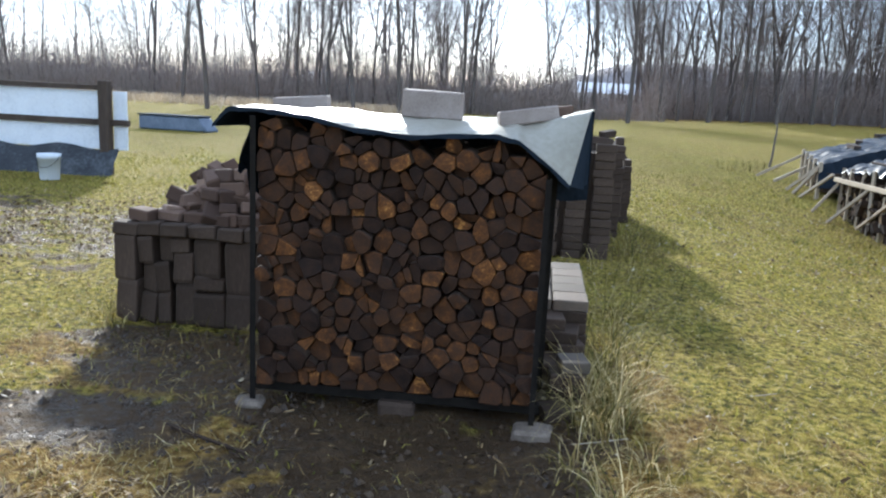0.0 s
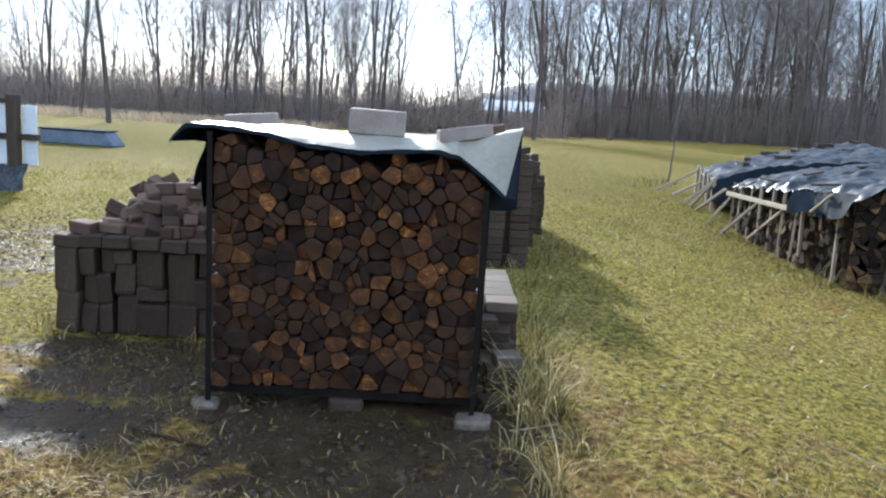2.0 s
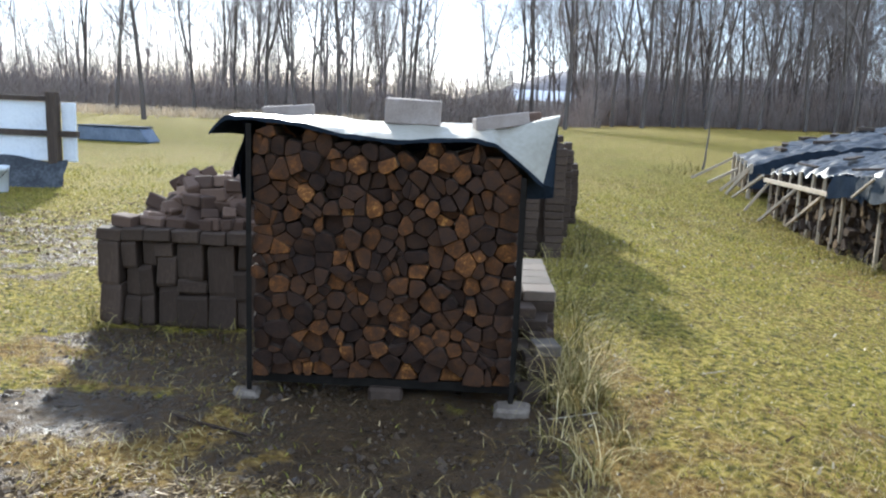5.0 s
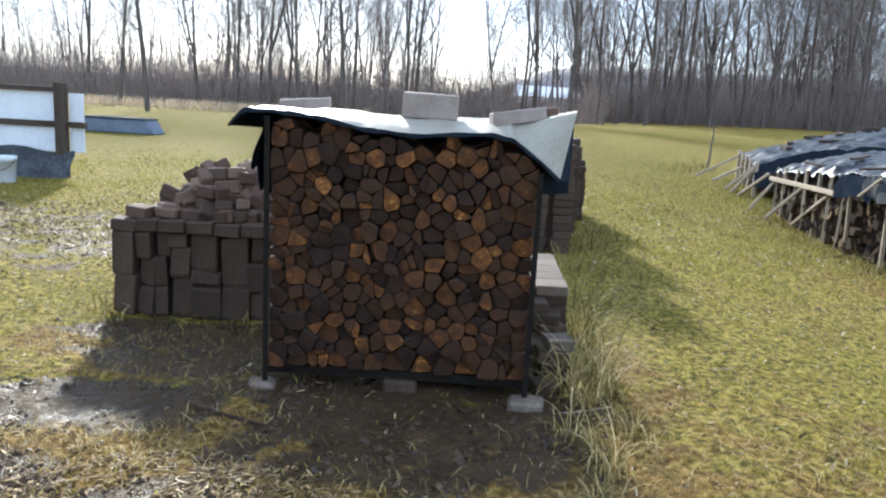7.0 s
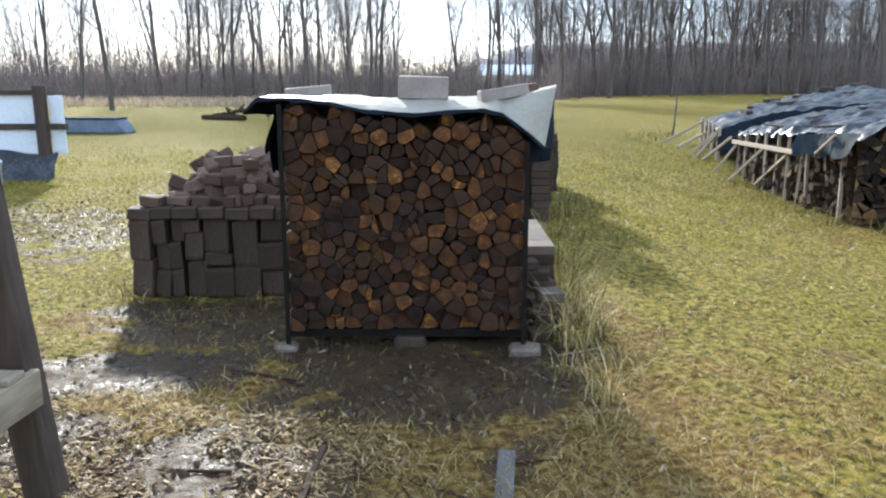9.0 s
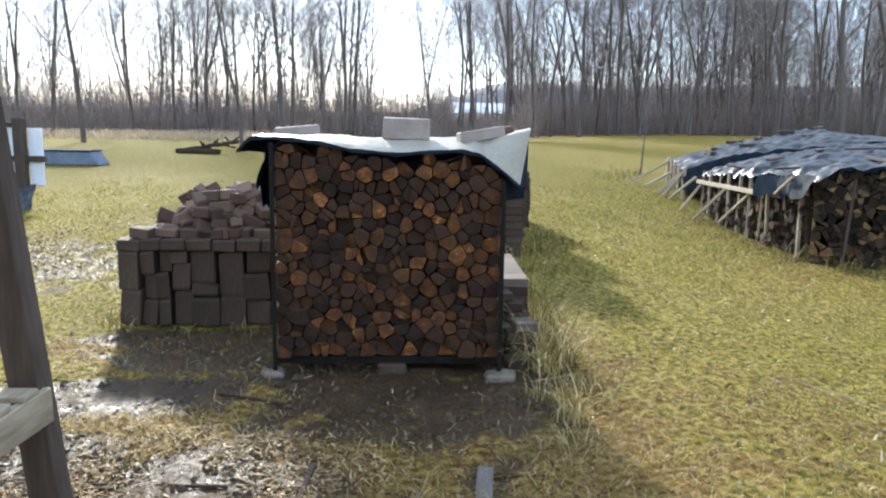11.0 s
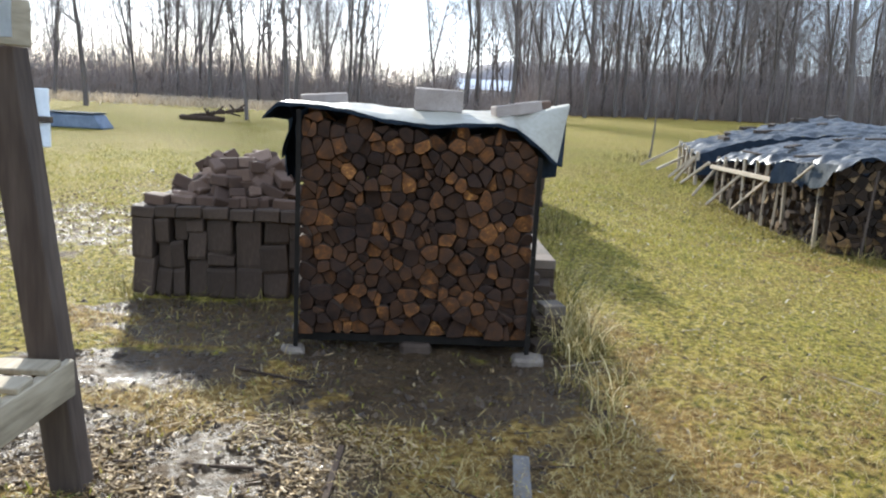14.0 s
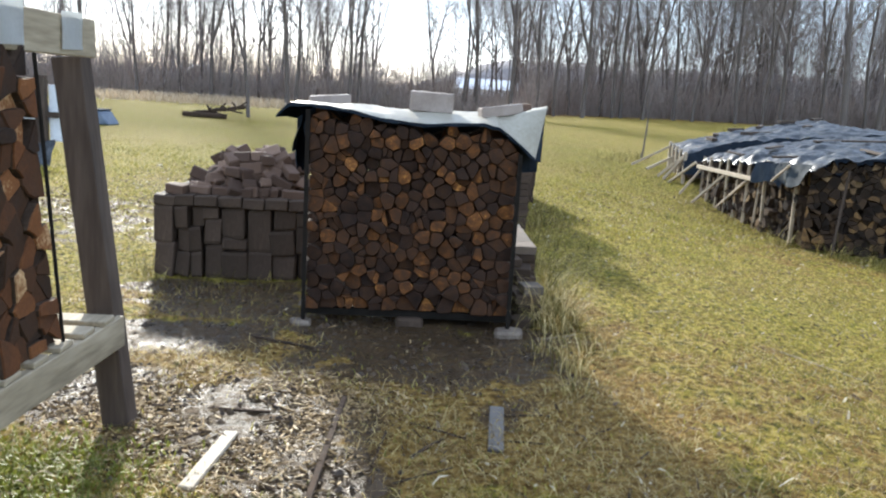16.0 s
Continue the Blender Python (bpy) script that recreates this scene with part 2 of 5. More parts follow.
# ---- building helpers ----
def part(name, bm, material, parent=None, label="", smooth=False):
    """A bmesh as one mesh object, under a thing or a part when one is given."""
    me = bpy.data.meshes.new(name)
    bm.to_mesh(me)
    bm.free()
    for mm in material if isinstance(material, (list, tuple)) else [material]:
        me.materials.append(mm)
    if smooth:
        me.shade_smooth()
    ob = new(name, me)
    if parent:
        ob.parent = parent
    if label:
        ob["label"] = label
    return ob


def arrays(name, verts, faces, material, parent=None, smooth=False):
    """A mesh object from numpy arrays: faces of one size."""
    verts, faces = np.asarray(verts, float).reshape(-1, 3), np.asarray(faces, int)
    me = bpy.data.meshes.new(name)
    me.from_pydata(verts.tolist(), [], faces.tolist())
    me.materials.append(material)
    if smooth:
        me.shade_smooth()
    ob = new(name, me)
    if parent:
        ob.parent = parent
    return ob


def box(bm, lo, hi, m=None, bevel=0.0, jitter=0.0, rnd=random):
    """An axis-aligned box with bevelled edges, moved by m."""
    g = bmesh.ops.create_cube(bm, size=1.0)
    vs = g["verts"]
    for v in vs:
        v.co = Vector([lo[i] + (hi[i] - lo[i]) * (v.co[i] + 0.5) for i in range(3)])
        if jitter:
            v.co += Vector([rnd.uniform(-jitter, jitter) for _ in range(3)])
    if bevel:
        es = list({e for v in vs for e in v.link_edges})
        r = bmesh.ops.bevel(bm, geom=es, offset=bevel, segments=1, affect="EDGES", profile=0.6)
        vs = list({v for f in r["faces"] for v in f.verts} | {v for v in vs if v.is_valid})
    if m is not None:
        for v in vs:
            v.co = m @ v.co
    return vs


def boxed(name, lo, hi, material, parent=None, m=None, bevel=0.004, label=""):
    bm = bmesh.new()
    box(bm, lo, hi, m, bevel)
    return part(name, bm, material, parent, label)


def beam(bm, a, b, w, h, bevel=0.004):
    """A squared timber from a to b."""
    a, b = Vector(a), Vector(b)
    d = b - a
    m = Matrix.Translation(a) @ d.to_track_quat("X", "Z").to_matrix().to_4x4()
    box(bm, (0, -w / 2, -h / 2), (d.length, w / 2, h / 2), m, bevel)


def timber(name, a, b, w, h, material, parent, label=""):
    bm = bmesh.new()
    beam(bm, a, b, w, h)
    return part(name, bm, material, parent, label)


def empty(name, place=(0, 0, 0), **tags):
    ob = new(name)
    ob.location = place
    return tagged(ob, **tags)


def smooth01(a, b, x):
    t = np.clip((np.asarray(x, float) - a) / (b - a), 0, 1)
    return t * t * (3 - 2 * t)


def ground_z(x, y):
    """Height of the ground: level in the yard, a dip beside the covered rows, a slow rise towards the wood."""
    x, y = np.asarray(x, float), np.asarray(y, float)
    side = smooth01(0.6, 5.2, x)
    dip = -0.36 * (1 - smooth01(10.5, 16.0, y)) + 0.08 * smooth01(13, 17, y)
    rise = 0.5 * smooth01(18, 70, y) * smooth01(0, 25, x)
    bumps = 0.012 * np.sin(2.1 * x + 0.7 * y) * np.sin(1.7 * y - 0.4 * x) + 0.007 * np.sin(6.3 * x + 1.3) * np.sin(5.1 * y)
    calm = 1 - smooth01(9, 14, np.hypot(x, y - 2))
    return side * dip + rise + bumps * calm


def gz(x, y):
    return float(ground_z(x, y))


def blob(x, y, cx, cy, rx, ry, turn=0.0):
    """1 inside an ellipse, fading to 0 outside."""
    c, s = math.cos(radians(turn)), math.sin(radians(turn))
    u, v = (x - cx) * c + (y - cy) * s, -(x - cx) * s + (y - cy) * c
    return 1 - smooth01(0.6, 1.4, np.sqrt((u / rx) ** 2 + (v / ry) ** 2))


def mud_mask(x, y):
    m = np.maximum.reduce([0.9 * blob(x, y, -1.3, 1.85, 0.6, 0.5, 10), blob(x, y, -2.1, 3.0, 0.8, 0.35, 10), 0.8 * blob(x, y, -1.7, 3.75, 0.8, 0.4), 0.85 * blob(x, y, -1.95, 4.15, 0.75, 0.3), 0.8 * blob(x, y, -0.5, 2.75, 0.95, 0.45), 0.9 * blob(x, y, -0.5, 3.3, 1.0, 0.5, 0), 0.8 * blob(x, y, 0.15, 3.0, 0.2, 0.3),
                           0.52 * blob(x, y, -5.2, 7.3, 3.4, 1.4, -22), 0.5 * blob(x, y, -0.12, 2.3, 0.2, 0.5, 0), blob(x, y, -2.15, 2.1, 0.45, 0.4), 0.85 * blob(x, y, -0.95, 1.25, 0.35, 0.5)])
    return m


def straw_mask(x, y):
    return np.maximum.reduce([blob(x, y, 0.3, 2.2, 0.5, 1.6, 8), blob(x, y, -0.8, 2.3, 1.7, 1.2), 0.4 * blob(x, y, 5.0, 8.2, 1.6, 1.2), 0.55 * blob(x, y, 0.45, 3.7, 0.5, 1.0),
                              0.9 * smooth01(60, 68, y), 0.42 * blob(x, y, 1.6, 1.8, 2.0, 1.8), 0.85 * blob(x, y, -1.9, 3.85, 1.0, 0.55)])


# ---- ground ----
def make_ground():
    def axis(a, b, step, far_lo, far_hi):
        mid = np.arange(a, b + step / 2, step)
        k = np.geomspace(step, 60, 34)
        up = b + np.cumsum(k) * (far_hi - b) / k.sum()
        dn = a - np.cumsum(k) * (a - far_lo) / k.sum()
        return np.concatenate([dn[::-1], mid, up])
    xs, ys = axis(-5, 5.5, 0.06, -500, 500), axis(0.5, 9, 0.06, -80, 900)
    X, Y = np.meshgrid(xs, ys)
    Z = ground_z(X, Y)
    near = np.exp(-((np.maximum(0, np.abs(X) - 5)) ** 2 + np.maximum(0, np.abs(Y - 4) - 5) ** 2))
    rng = np.random.default_rng(3)
    Z = Z + near * rng.normal(0, 0.004, Z.shape)
    lumps = rng.normal(0, 1, Z.shape)
    for _ in range(2):
        lumps = (lumps + np.roll(lumps, 1, 0) + np.roll(lumps, -1, 0) + np.roll(lumps, 1, 1) + np.roll(lumps, -1, 1)) / 3
    Z = Z + near * np.clip(mud_mask(X, Y), 0, 1) * 0.006 * lumps
    nx, ny = len(xs), len(ys)
    i = np.arange(nx * ny).reshape(ny, nx)
    faces = np.stack([i[:-1, :-1], i[:-1, 1:], i[1:, 1:], i[1:, :-1]], -1).reshape(-1, 4)
    ob = arrays("ground", np.stack([X, Y, Z], -1), faces, M_GROUND, smooth=True)
    for key, f in (("mud", mud_mask), ("straw", straw_mask)):
        a = ob.data.attributes.new(key, "FLOAT", "POINT")
        a.data.foreach_set("value", f(X, Y).ravel().astype(np.float32))
    return tagged(ob, "yard of patchy grass, wet mud and straw", "ground", kind="structure")


make_ground()


# ---- firewood ----
def clip_cell(poly, px, py, nx, ny):
    """The part of poly on the inner side of the line through (px, py) with outward normal (nx, ny)."""
    out = []
    for k in range(len(poly)):
        a, b = poly[k], poly[(k + 1) % len(poly)]
        da = (a[0] - px) * nx + (a[1] - py) * ny
        db = (b[0] - px) * nx + (b[1] - py) * ny
        if da <= 0:
            out.append(a)
        if (da < 0) != (db < 0) and da != db:
            t = da / (da - db)
            out.append((a[0] + t * (b[0] - a[0]), a[1] + t * (b[1] - a[1])))
    return out


def cells(w, h, count, rnd, split=0.72, spread=0.0006):
    """Close-packed log outlines filling a w by h face; split: the share cut into two wedges."""
    pts = []
    tries = 0
    need = math.sqrt(w * h / count) * 0.74
    while len(pts) < count and tries < 40000:
        tries += 1
        r = need * (1 if tries < 20000 else 0.8)
        p = (rnd.uniform(0.02, w - 0.02), rnd.uniform(0.02, h - 0.02))
        if all((p[0] - q[0]) ** 2 + (p[1] - q[1]) ** 2 > r * r for q in pts):
            pts.append(p)
    wt = [rnd.uniform(-spread, spread) for _ in pts]
    res = []
    for i, p in enumerate(pts):
        poly = [(0, 0), (w, 0), (w, h), (0, h)]
        for j, q in enumerate(pts):
            dx, dy = q[0] - p[0], q[1] - p[1]
            d2 = dx * dx + dy * dy
            if i == j or d2 > 0.12:
                continue
            f = 0.5 + (wt[i] - wt[j]) / (2 * d2)
            poly = clip_cell(poly, p[0] + dx * f, p[1] + dy * f, dx, dy)
            if len(poly) < 3:
                break
        if len(poly) >= 3:
            if rnd.random() < split:
                # split across the middle into two wedges
                a = rnd.uniform(0, math.pi)
                cx, cy = sum(q[0] for q in poly) / len(poly), sum(q[1] for q in poly) / len(poly)
                for sgn in (1, -1):
                    half = clip_cell(poly, cx, cy, sgn * math.cos(a), sgn * math.sin(a))
                    if len(half) >= 3:
                        res.append(half)
            else:
                res.append(poly)
    return res


def log_mesh(bm, poly, y0, y1, rnd, m):
    """One split log: a rough prism on the outline poly, its ends slightly skewed and chamfered."""
    cx, cy = sum(p[0] for p in poly) / len(poly), sum(p[1] for p in poly) / len(poly)
    # merge corners that lie close together
    pts = []
    for p in poly:
        if not pts or math.dist(p, pts[-1]) > 0.014:
            pts.append(p)
    if len(pts) > 3 and math.dist(pts[0], pts[-1]) < 0.014:
        pts.pop()
    if len(pts) < 3:
        return
    if rnd.random() < 0.3 and len(pts) > 4:
        pts.pop(rnd.randrange(len(pts)))
    # soften one rounded bark side
    if rnd.random() < 0.6:
        k = rnd.randrange(len(pts))
        a, b = pts[k], pts[(k + 1) % len(pts)]
        mx, my = (a[0] + b[0]) / 2, (a[1] + b[1]) / 2
        pts.insert(k + 1, (mx + (mx - cx) * 0.12, my + (my - cy) * 0.12))
    # wavering edges
    wavy = []
    for k in range(len(pts)):
        a, b = pts[k], pts[(k + 1) % len(pts)]
        wavy.append(a)
        if math.dist(a, b) > 0.03:
            wavy.append(((a[0] + b[0]) / 2 + rnd.gauss(0, 0.004), (a[1] + b[1]) / 2 + rnd.gauss(0, 0.004)))
    pts = wavy
    shrink = rnd.uniform(0.91, 1.03)
    tx, ty = rnd.uniform(-0.08, 0.08), rnd.uniform(-0.08, 0.08)
    rings = []
    for s, y in ((0.93, y0), (1.0, y0 + 0.006), (1.0, y1 - 0.006), (0.93, y1)):
        ring = []
        for p in pts:
            u, v = cx + (p[0] - cx) * shrink * s, cy + (p[1] - cy) * shrink * s
            ring.append(bm.verts.new(m @ Vector((u, y + tx * (u - cx) + ty * (v - cy), v))))
        rings.append(ring)
    k = len(pts)
    for r in range(3):
        for i in range(k):
            f = bm.faces.new((rings[r][i], rings[r][(i + 1) % k], rings[r + 1][(i + 1) % k], rings[r + 1][i]))
            f.material_index = 1 if r == 1 else 0
    bm.faces.new(rings[0][::-1]).material_index = 0
    bm.faces.new(rings[3]).material_index = 0


def rounded(poly, rnd):
    """The outline of a stacked log: corners worn round, but for the split edges of a quarter or half log."""
    n = len(poly)
    kind = rnd.random()
    sharp = set() if kind < 0.12 else {rnd.randrange(n)} if kind < 0.5 else {k % n for k in (rnd.randrange(n),) for k in (k, k + 1)}
    out = []
    for k in range(n):
        a, b, c = poly[k - 1], poly[k], poly[(k + 1) % n]
        f = 0.05 if k in sharp else rnd.uniform(0.10, 0.30)
        for p in (a, c):
            out.append((b[0] + (p[0] - b[0]) * f, b[1] + (p[1] - b[1]) * f))
    return out


def stacked_log(bm, poly, y0, y1, rnd, m):
    """One log seen end on: a worn prism with a chamfered, slightly domed and tilted end."""
    pts = rounded(poly, rnd)
    cx, cy = sum(p[0] for p in pts) / len(pts), sum(p[1] for p in pts) / len(pts)
    tx, ty, s0 = rnd.gauss(0, 0.12), rnd.gauss(0, 0.12), rnd.uniform(0.90, 1.04)
    bend = rnd.gauss(0, 0.006), rnd.gauss(0, 0.006)
    wob = [1 + rnd.gauss(0, 0.025) for _ in pts]
    rings = []
    for s, y, q in ((0.90, y0 - 0.002, 0), (1.0, y0 + 0.007, 0), (1.03, (y0 + y1) / 2, 1), (0.97, y1, 0)):
        ring = []
        for p, e in zip(pts, wob):
            u, v = cx + (p[0] - cx) * s0 * s * e + bend[0] * q, cy + (p[1] - cy) * s0 * s * e + bend[1] * q
            ring.append(bm.verts.new(m @ Vector((u, y + tx * (u - cx) + ty * (v - cy), v))))
        rings.append(ring)
    n = len(pts)
    for r in range(3):
        for i in range(n):
            bm.faces.new((rings[r][i], rings[r][(i + 1) % n], rings[r + 1][(i + 1) % n], rings[r + 1][i])).material_index = 1 if r else 0
    tip = bm.verts.new(m @ Vector((cx, y0 - rnd.uniform(0.0, 0.008), cy)))
    for i in range(n):
        bm.faces.new((rings[0][(i + 1) % n], rings[0][i], tip))
    bm.faces.new(rings[3])


def log_wall(parent, w, h, count, depth, m, seed, top=None, ends=M_END, joined=0.0, holes=0.03, rag=0.03, rest_ends=M_END2):
    """A wall of split logs, w wide (local x), h high (local z), ends at local y = 0 and depth."""
    rnd = random.Random(seed)
    rest = bmesh.new()
    for poly in cells(w, h, count, rnd):
        cy = sum(p[1] for p in poly) / len(poly)
        cx = sum(p[0] for p in poly) / len(poly)
        if top and cy > top(cx) or rnd.random() < holes and cy > 0.15:
            continue
        out = rnd.gauss(0, rag)
        single = cy < h * (1 - joined)      # the upper share is joined where there are too many to be parts
        b = bmesh.new() if single else rest
        log_mesh(b, poly, out, depth + rnd.gauss(0, 0.02), rnd, m)
        if single:
            bmesh.ops.recalc_face_normals(b, faces=b.faces)
            part("log", b, [ends, M_BARK], parent)
    if joined:
        bmesh.ops.recalc_face_normals(rest, faces=rest.faces)
        tagged(part("firewood", rest, [rest_ends, M_BARK], parent), kind="stuff")
    else:
        rest.free()


# ---- the covered firewood stack in the middle ----
SX0, SX1, SY0, SY1, SB, ST = -1.25, 0.055, 3.40, 3.84, 0.10, 1.37


def lerp(a, b, t):
    return a + (b - a) * t


def curve(points, s):
    """A point on a polyline of (s, x, y, z) knots, eased between them."""
    for a, b in zip(points, points[1:]):
        if s <= b[0]:
            t = (s - a[0]) / (b[0] - a[0])
            return Vector([lerp(a[i], b[i], t) for i in (1, 2, 3)])
    return Vector(points[-1][1:])


def sheet(bm, f, nu, nv, m=None):
    """A grid of points f(u, v), u and v from 0 to 1."""
    g = [[bm.verts.new(f(i / nu, j / nv)) for i in range(nu + 1)] for j in range(nv + 1)]
    for j in range(nv):
        for i in range(nu):
            bm.faces.new((g[j][i], g[j][i + 1], g[j + 1][i + 1], g[j + 1][i]))


def main_stack():
    st = empty("firewood_stack", (SX0, SY0, 0), label="tall stack of split firewood logs between steel posts", category="firewood stack")

    def top(u):
        return 1.24 - 0.085 * math.exp(-((u - 0.72) / 0.3) ** 2) - 0.045 * (u > 0.95) - max(0, u - 1.14) * 0.8

    rnd = random.Random(11)
    for poly in cells(SX1 - SX0, ST - SB + 0.03, 275, rnd, 0.16, 0.0013):
        u, v = sum(p[0] for p in poly) / len(poly), sum(p[1] for p in poly) / len(poly)
        if v > top(u):
            continue
        bm = bmesh.new()
        stacked_log(bm, poly, rnd.gauss(0, 0.02), 0.2 + rnd.gauss(0, 0.01), rnd, Matrix.Translation((0, 0, SB)))
        bmesh.ops.recalc_face_normals(bm, faces=bm.faces)
        part("log", bm, [M_END, M_BARK], st)
    # the logs that lie behind, end to end with the front ones
    log_wall(st, SX1 - SX0, ST - SB + 0.03, 120, SY1 - SY0, Matrix.Translation((0, 0.23, SB)) @ Matrix.Diagonal((1, 0.48, 1, 1)), 12, top, M_END2, 1.0, 0.035)
    # two dark rails that carry the logs
    for y in (0.07, 0.36):
        timber("rail", (-0.04, y, 0.07), (SX1 - SX0 + 0.04, y, 0.07), 0.04, 0.05, M_STEEL, st, "dark steel rail")
    for x, y, h in ((-0.01, -0.035, 1.36), (SX1 - SX0 + 0.005, -0.04, 1.16), (-0.01, 0.46, 1.36), (SX1 - SX0 + 0.04, 0.40, 1.34)):
        bm = bmesh.new()
        box(bm, (x - 0.013, y - 0.003, 0.03), (x + 0.013, y + 0.003, h))
        box(bm, (x - 0.003, y + 0.003, 0.03), (x + 0.003, y + 0.03, h))
        part("post", bm, M_STEEL, st, "black steel T-post")
    return st


main_stack()


def foot_block(x, y, w, d, h, turn, material=M_CONC, label="worn concrete block under a stack post"):
    bm = bmesh.new()
    rnd = random.Random(int(x * 100) + 7)
    box(bm, (-w / 2, -d / 2, -0.03), (w / 2, d / 2, h), None, 0.015, 0.006, rnd)
    bmesh.ops.subdivide_edges(bm, edges=bm.edges, cuts=2, use_grid_fill=True)
    for v in bm.verts:
        v.co += noise.noise_vector(v.co * 18 + Vector((x, y, 0))) * 0.007
    ob = part("concrete_block", bm, material)
    ob.matrix_basis = pose(x, y, gz(x, y), 0, 0, turn)
    return tagged(ob, label, "concrete block", "blocks under the stack")


foot_block(-1.275, 3.37, 0.13, 0.11, 0.025, 8, M_FOOT)
foot_block(0.065, 3.34, 0.175, 0.13, 0.045, -5, M_FOOT)
foot_block(-0.58, 3.47, 0.17, 0.14, 0.05, 2, M_BRICK, "dark concrete block under the stack rail")
foot_block(-1.25, 3.84, 0.2, 0.16, 0.03, 3, M_FOOT)
foot_block(0.1, 3.82, 0.2, 0.16, 0.03, 12, M_FOOT)


def stack_tarp():
    hem = [(0.0, -1.46, 3.40, 1.31), (0.05, -1.38, 3.37, 1.395), (0.17, -1.16, 3.36, 1.39), (0.27, -0.98, 3.36, 1.37), (0.36, -0.82, 3.36, 1.335),
           (0.45, -0.67, 3.355, 1.322), (0.53, -0.53, 3.355, 1.312), (0.62, -0.36, 3.355, 1.33), (0.72, -0.18, 3.355, 1.337), (0.78, -0.08, 3.36, 1.315),
           (0.87, 0.02, 3.355, 1.245), (1.0, 0.15, 3.35, 1.14)]
    ridge = [(0.0, -1.45, 3.75, 1.30), (0.05, -1.37, 3.72, 1.40), (0.17, -1.2, 3.72, 1.395), (0.27, -1.02, 3.7, 1.405), (0.45, -0.68, 3.7, 1.385), (0.6, -0.4, 3.7, 1.375),
             (0.75, -0.15, 3.66, 1.37), (0.85, 0.0, 3.60, 1.39), (1.0, 0.225, 3.50, 1.462)]
    back = [(0.0, -1.42, 4.0, 1.28), (0.1, -1.3, 4.0, 1.37), (0.5, -0.6, 4.0, 1.38), (0.85, 0.0, 4.0, 1.40), (1.0, 0.27, 3.98, 1.45)]

    def surf(u, v, drop=0.0):
        a, b, c = curve(hem, u), curve(ridge, u), curve(back, u)
        if v < 0.6:
            t = v / 0.6
            e = 1 - (1 - t) ** 1.9 if u < 0.8 else t
            p = Vector((lerp(a.x, b.x, t), lerp(a.y, b.y, t), lerp(a.z, b.z, e)))
        else:
            p = b.lerp(c, (v - 0.6) / 0.4)
        edge = min(1, v * 4)
        p.z += 0.009 * edge * noise.noise(Vector((p.x * 6, p.y * 9, 1))) + 0.004 * noise.noise(Vector((p.x * 22, p.y * 18, 4)))
        p.y += 0.006 * noise.noise(Vector((p.x * 8, 3, p.z * 5)))
        p.z -= drop
        return p

    thing = empty("stack_tarp", (-0.6, 3.7, 1.38), label="silver and black tarpaulin draped over the firewood stack", category="tarpaulin")
    off = Matrix.Translation((0.6, -3.7, -1.38))
    bm = bmesh.new()
    sheet(bm, lambda u, v: off @ surf(u, v), 70, 26)
    part("top_sheet", bm, M_TARP, thing, "silver top side of the tarpaulin", True)
    bm = bmesh.new()
    sheet(bm, lambda u, v: off @ (surf(u, v, 0.006)), 70, 26)
    # rolled hem along the front edge
    for i in range(70):
        a, b = off @ surf(i / 70, 0, 0.004), off @ surf((i + 1) / 70, 0, 0.004)
        lo = Vector((0, -0.003, -0.011 - 0.008 * math.sin(i * 0.4) ** 2))
        q = [bm.verts.new(p) for p in (a + Vector((0, -0.004, 0.005)), b + Vector((0, -0.004, 0.005)), b + lo, a + lo)]
        bm.faces.new(q)
    part("underside", bm, M_TARP_D, thing, "black underside and rolled hem", True)

    def right_flap(u, v):
        a = curve([(0, 0.15, 3.36, 1.135), (0.3, 0.215, 3.50, 1.452), (1, 0.262, 3.98, 1.44)], u)
        b = curve([(0, 0.155, 3.37, 1.13), (0.3, 0.215, 3.56, 1.10), (1, 0.25, 3.98, 1.09)], u)
        p = a.lerp(b, v)
        p.x += 0.012 * math.sin(u * 9) * v
        return p
    bm = bmesh.new()
    sheet(bm, lambda u, v: off @ right_flap(u, v), 24, 10)
    part("side_flap", bm, M_TARP_D, thing, "black flap hanging at the side", True)

    # Unseen flap, added to stop light coming through the gap under the top.
    def back_flap(u, v):
        a = curve(back, u)
        return Vector((a.x, a.y + 0.01 + 0.015 * math.sin(u * 20) * v, lerp(a.z - 0.004, 1.0 + 0.05 * noise.noise(Vector((u * 8, 1, 1))), v)))
    bm = bmesh.new()
    sheet(bm, lambda u, v: off @ back_flap(u, v), 40, 8)
    part("back_flap", bm, M_TARP_D, thing, "unseen black flap added at the back to stop light", True)

    def left_flap(u, v):
        y = lerp(3.44, 3.92, u)
        low = 0.98 + 0.10 * noise.noise(Vector((u * 5, 0, 2))) + (0.12 if u < 0.2 else 0)
        return Vector((-1.335 + 0.03 * math.sin(v * 5 + u * 3), y + 0.02 * math.sin(v * 9), lerp(1.385, low, v)))
    bm = bmesh.new()
    sheet(bm, lambda u, v: off @ left_flap(u, v), 16, 12)
    part("side_flap", bm, M_TARP_D, thing, "torn black flap hanging at the side", True)


stack_tarp()


def weight(x, y, z, rx, ry, rz, size, label, material=M_CONC):
    bm = bmesh.new()
    rnd = random.Random(int(abs(x) * 997))
    a, b, c = size
    box(bm, (-a / 2, -b / 2, 0), (a / 2, b / 2, c), None, 0.006, 0.003, rnd)
    ob = part("concrete_block", bm, material)
    ob.matrix_basis = pose(x, y, z, rx, ry, rz)
    return tagged(ob, label, "concrete block", "blocks weighing down the tarpaulin")


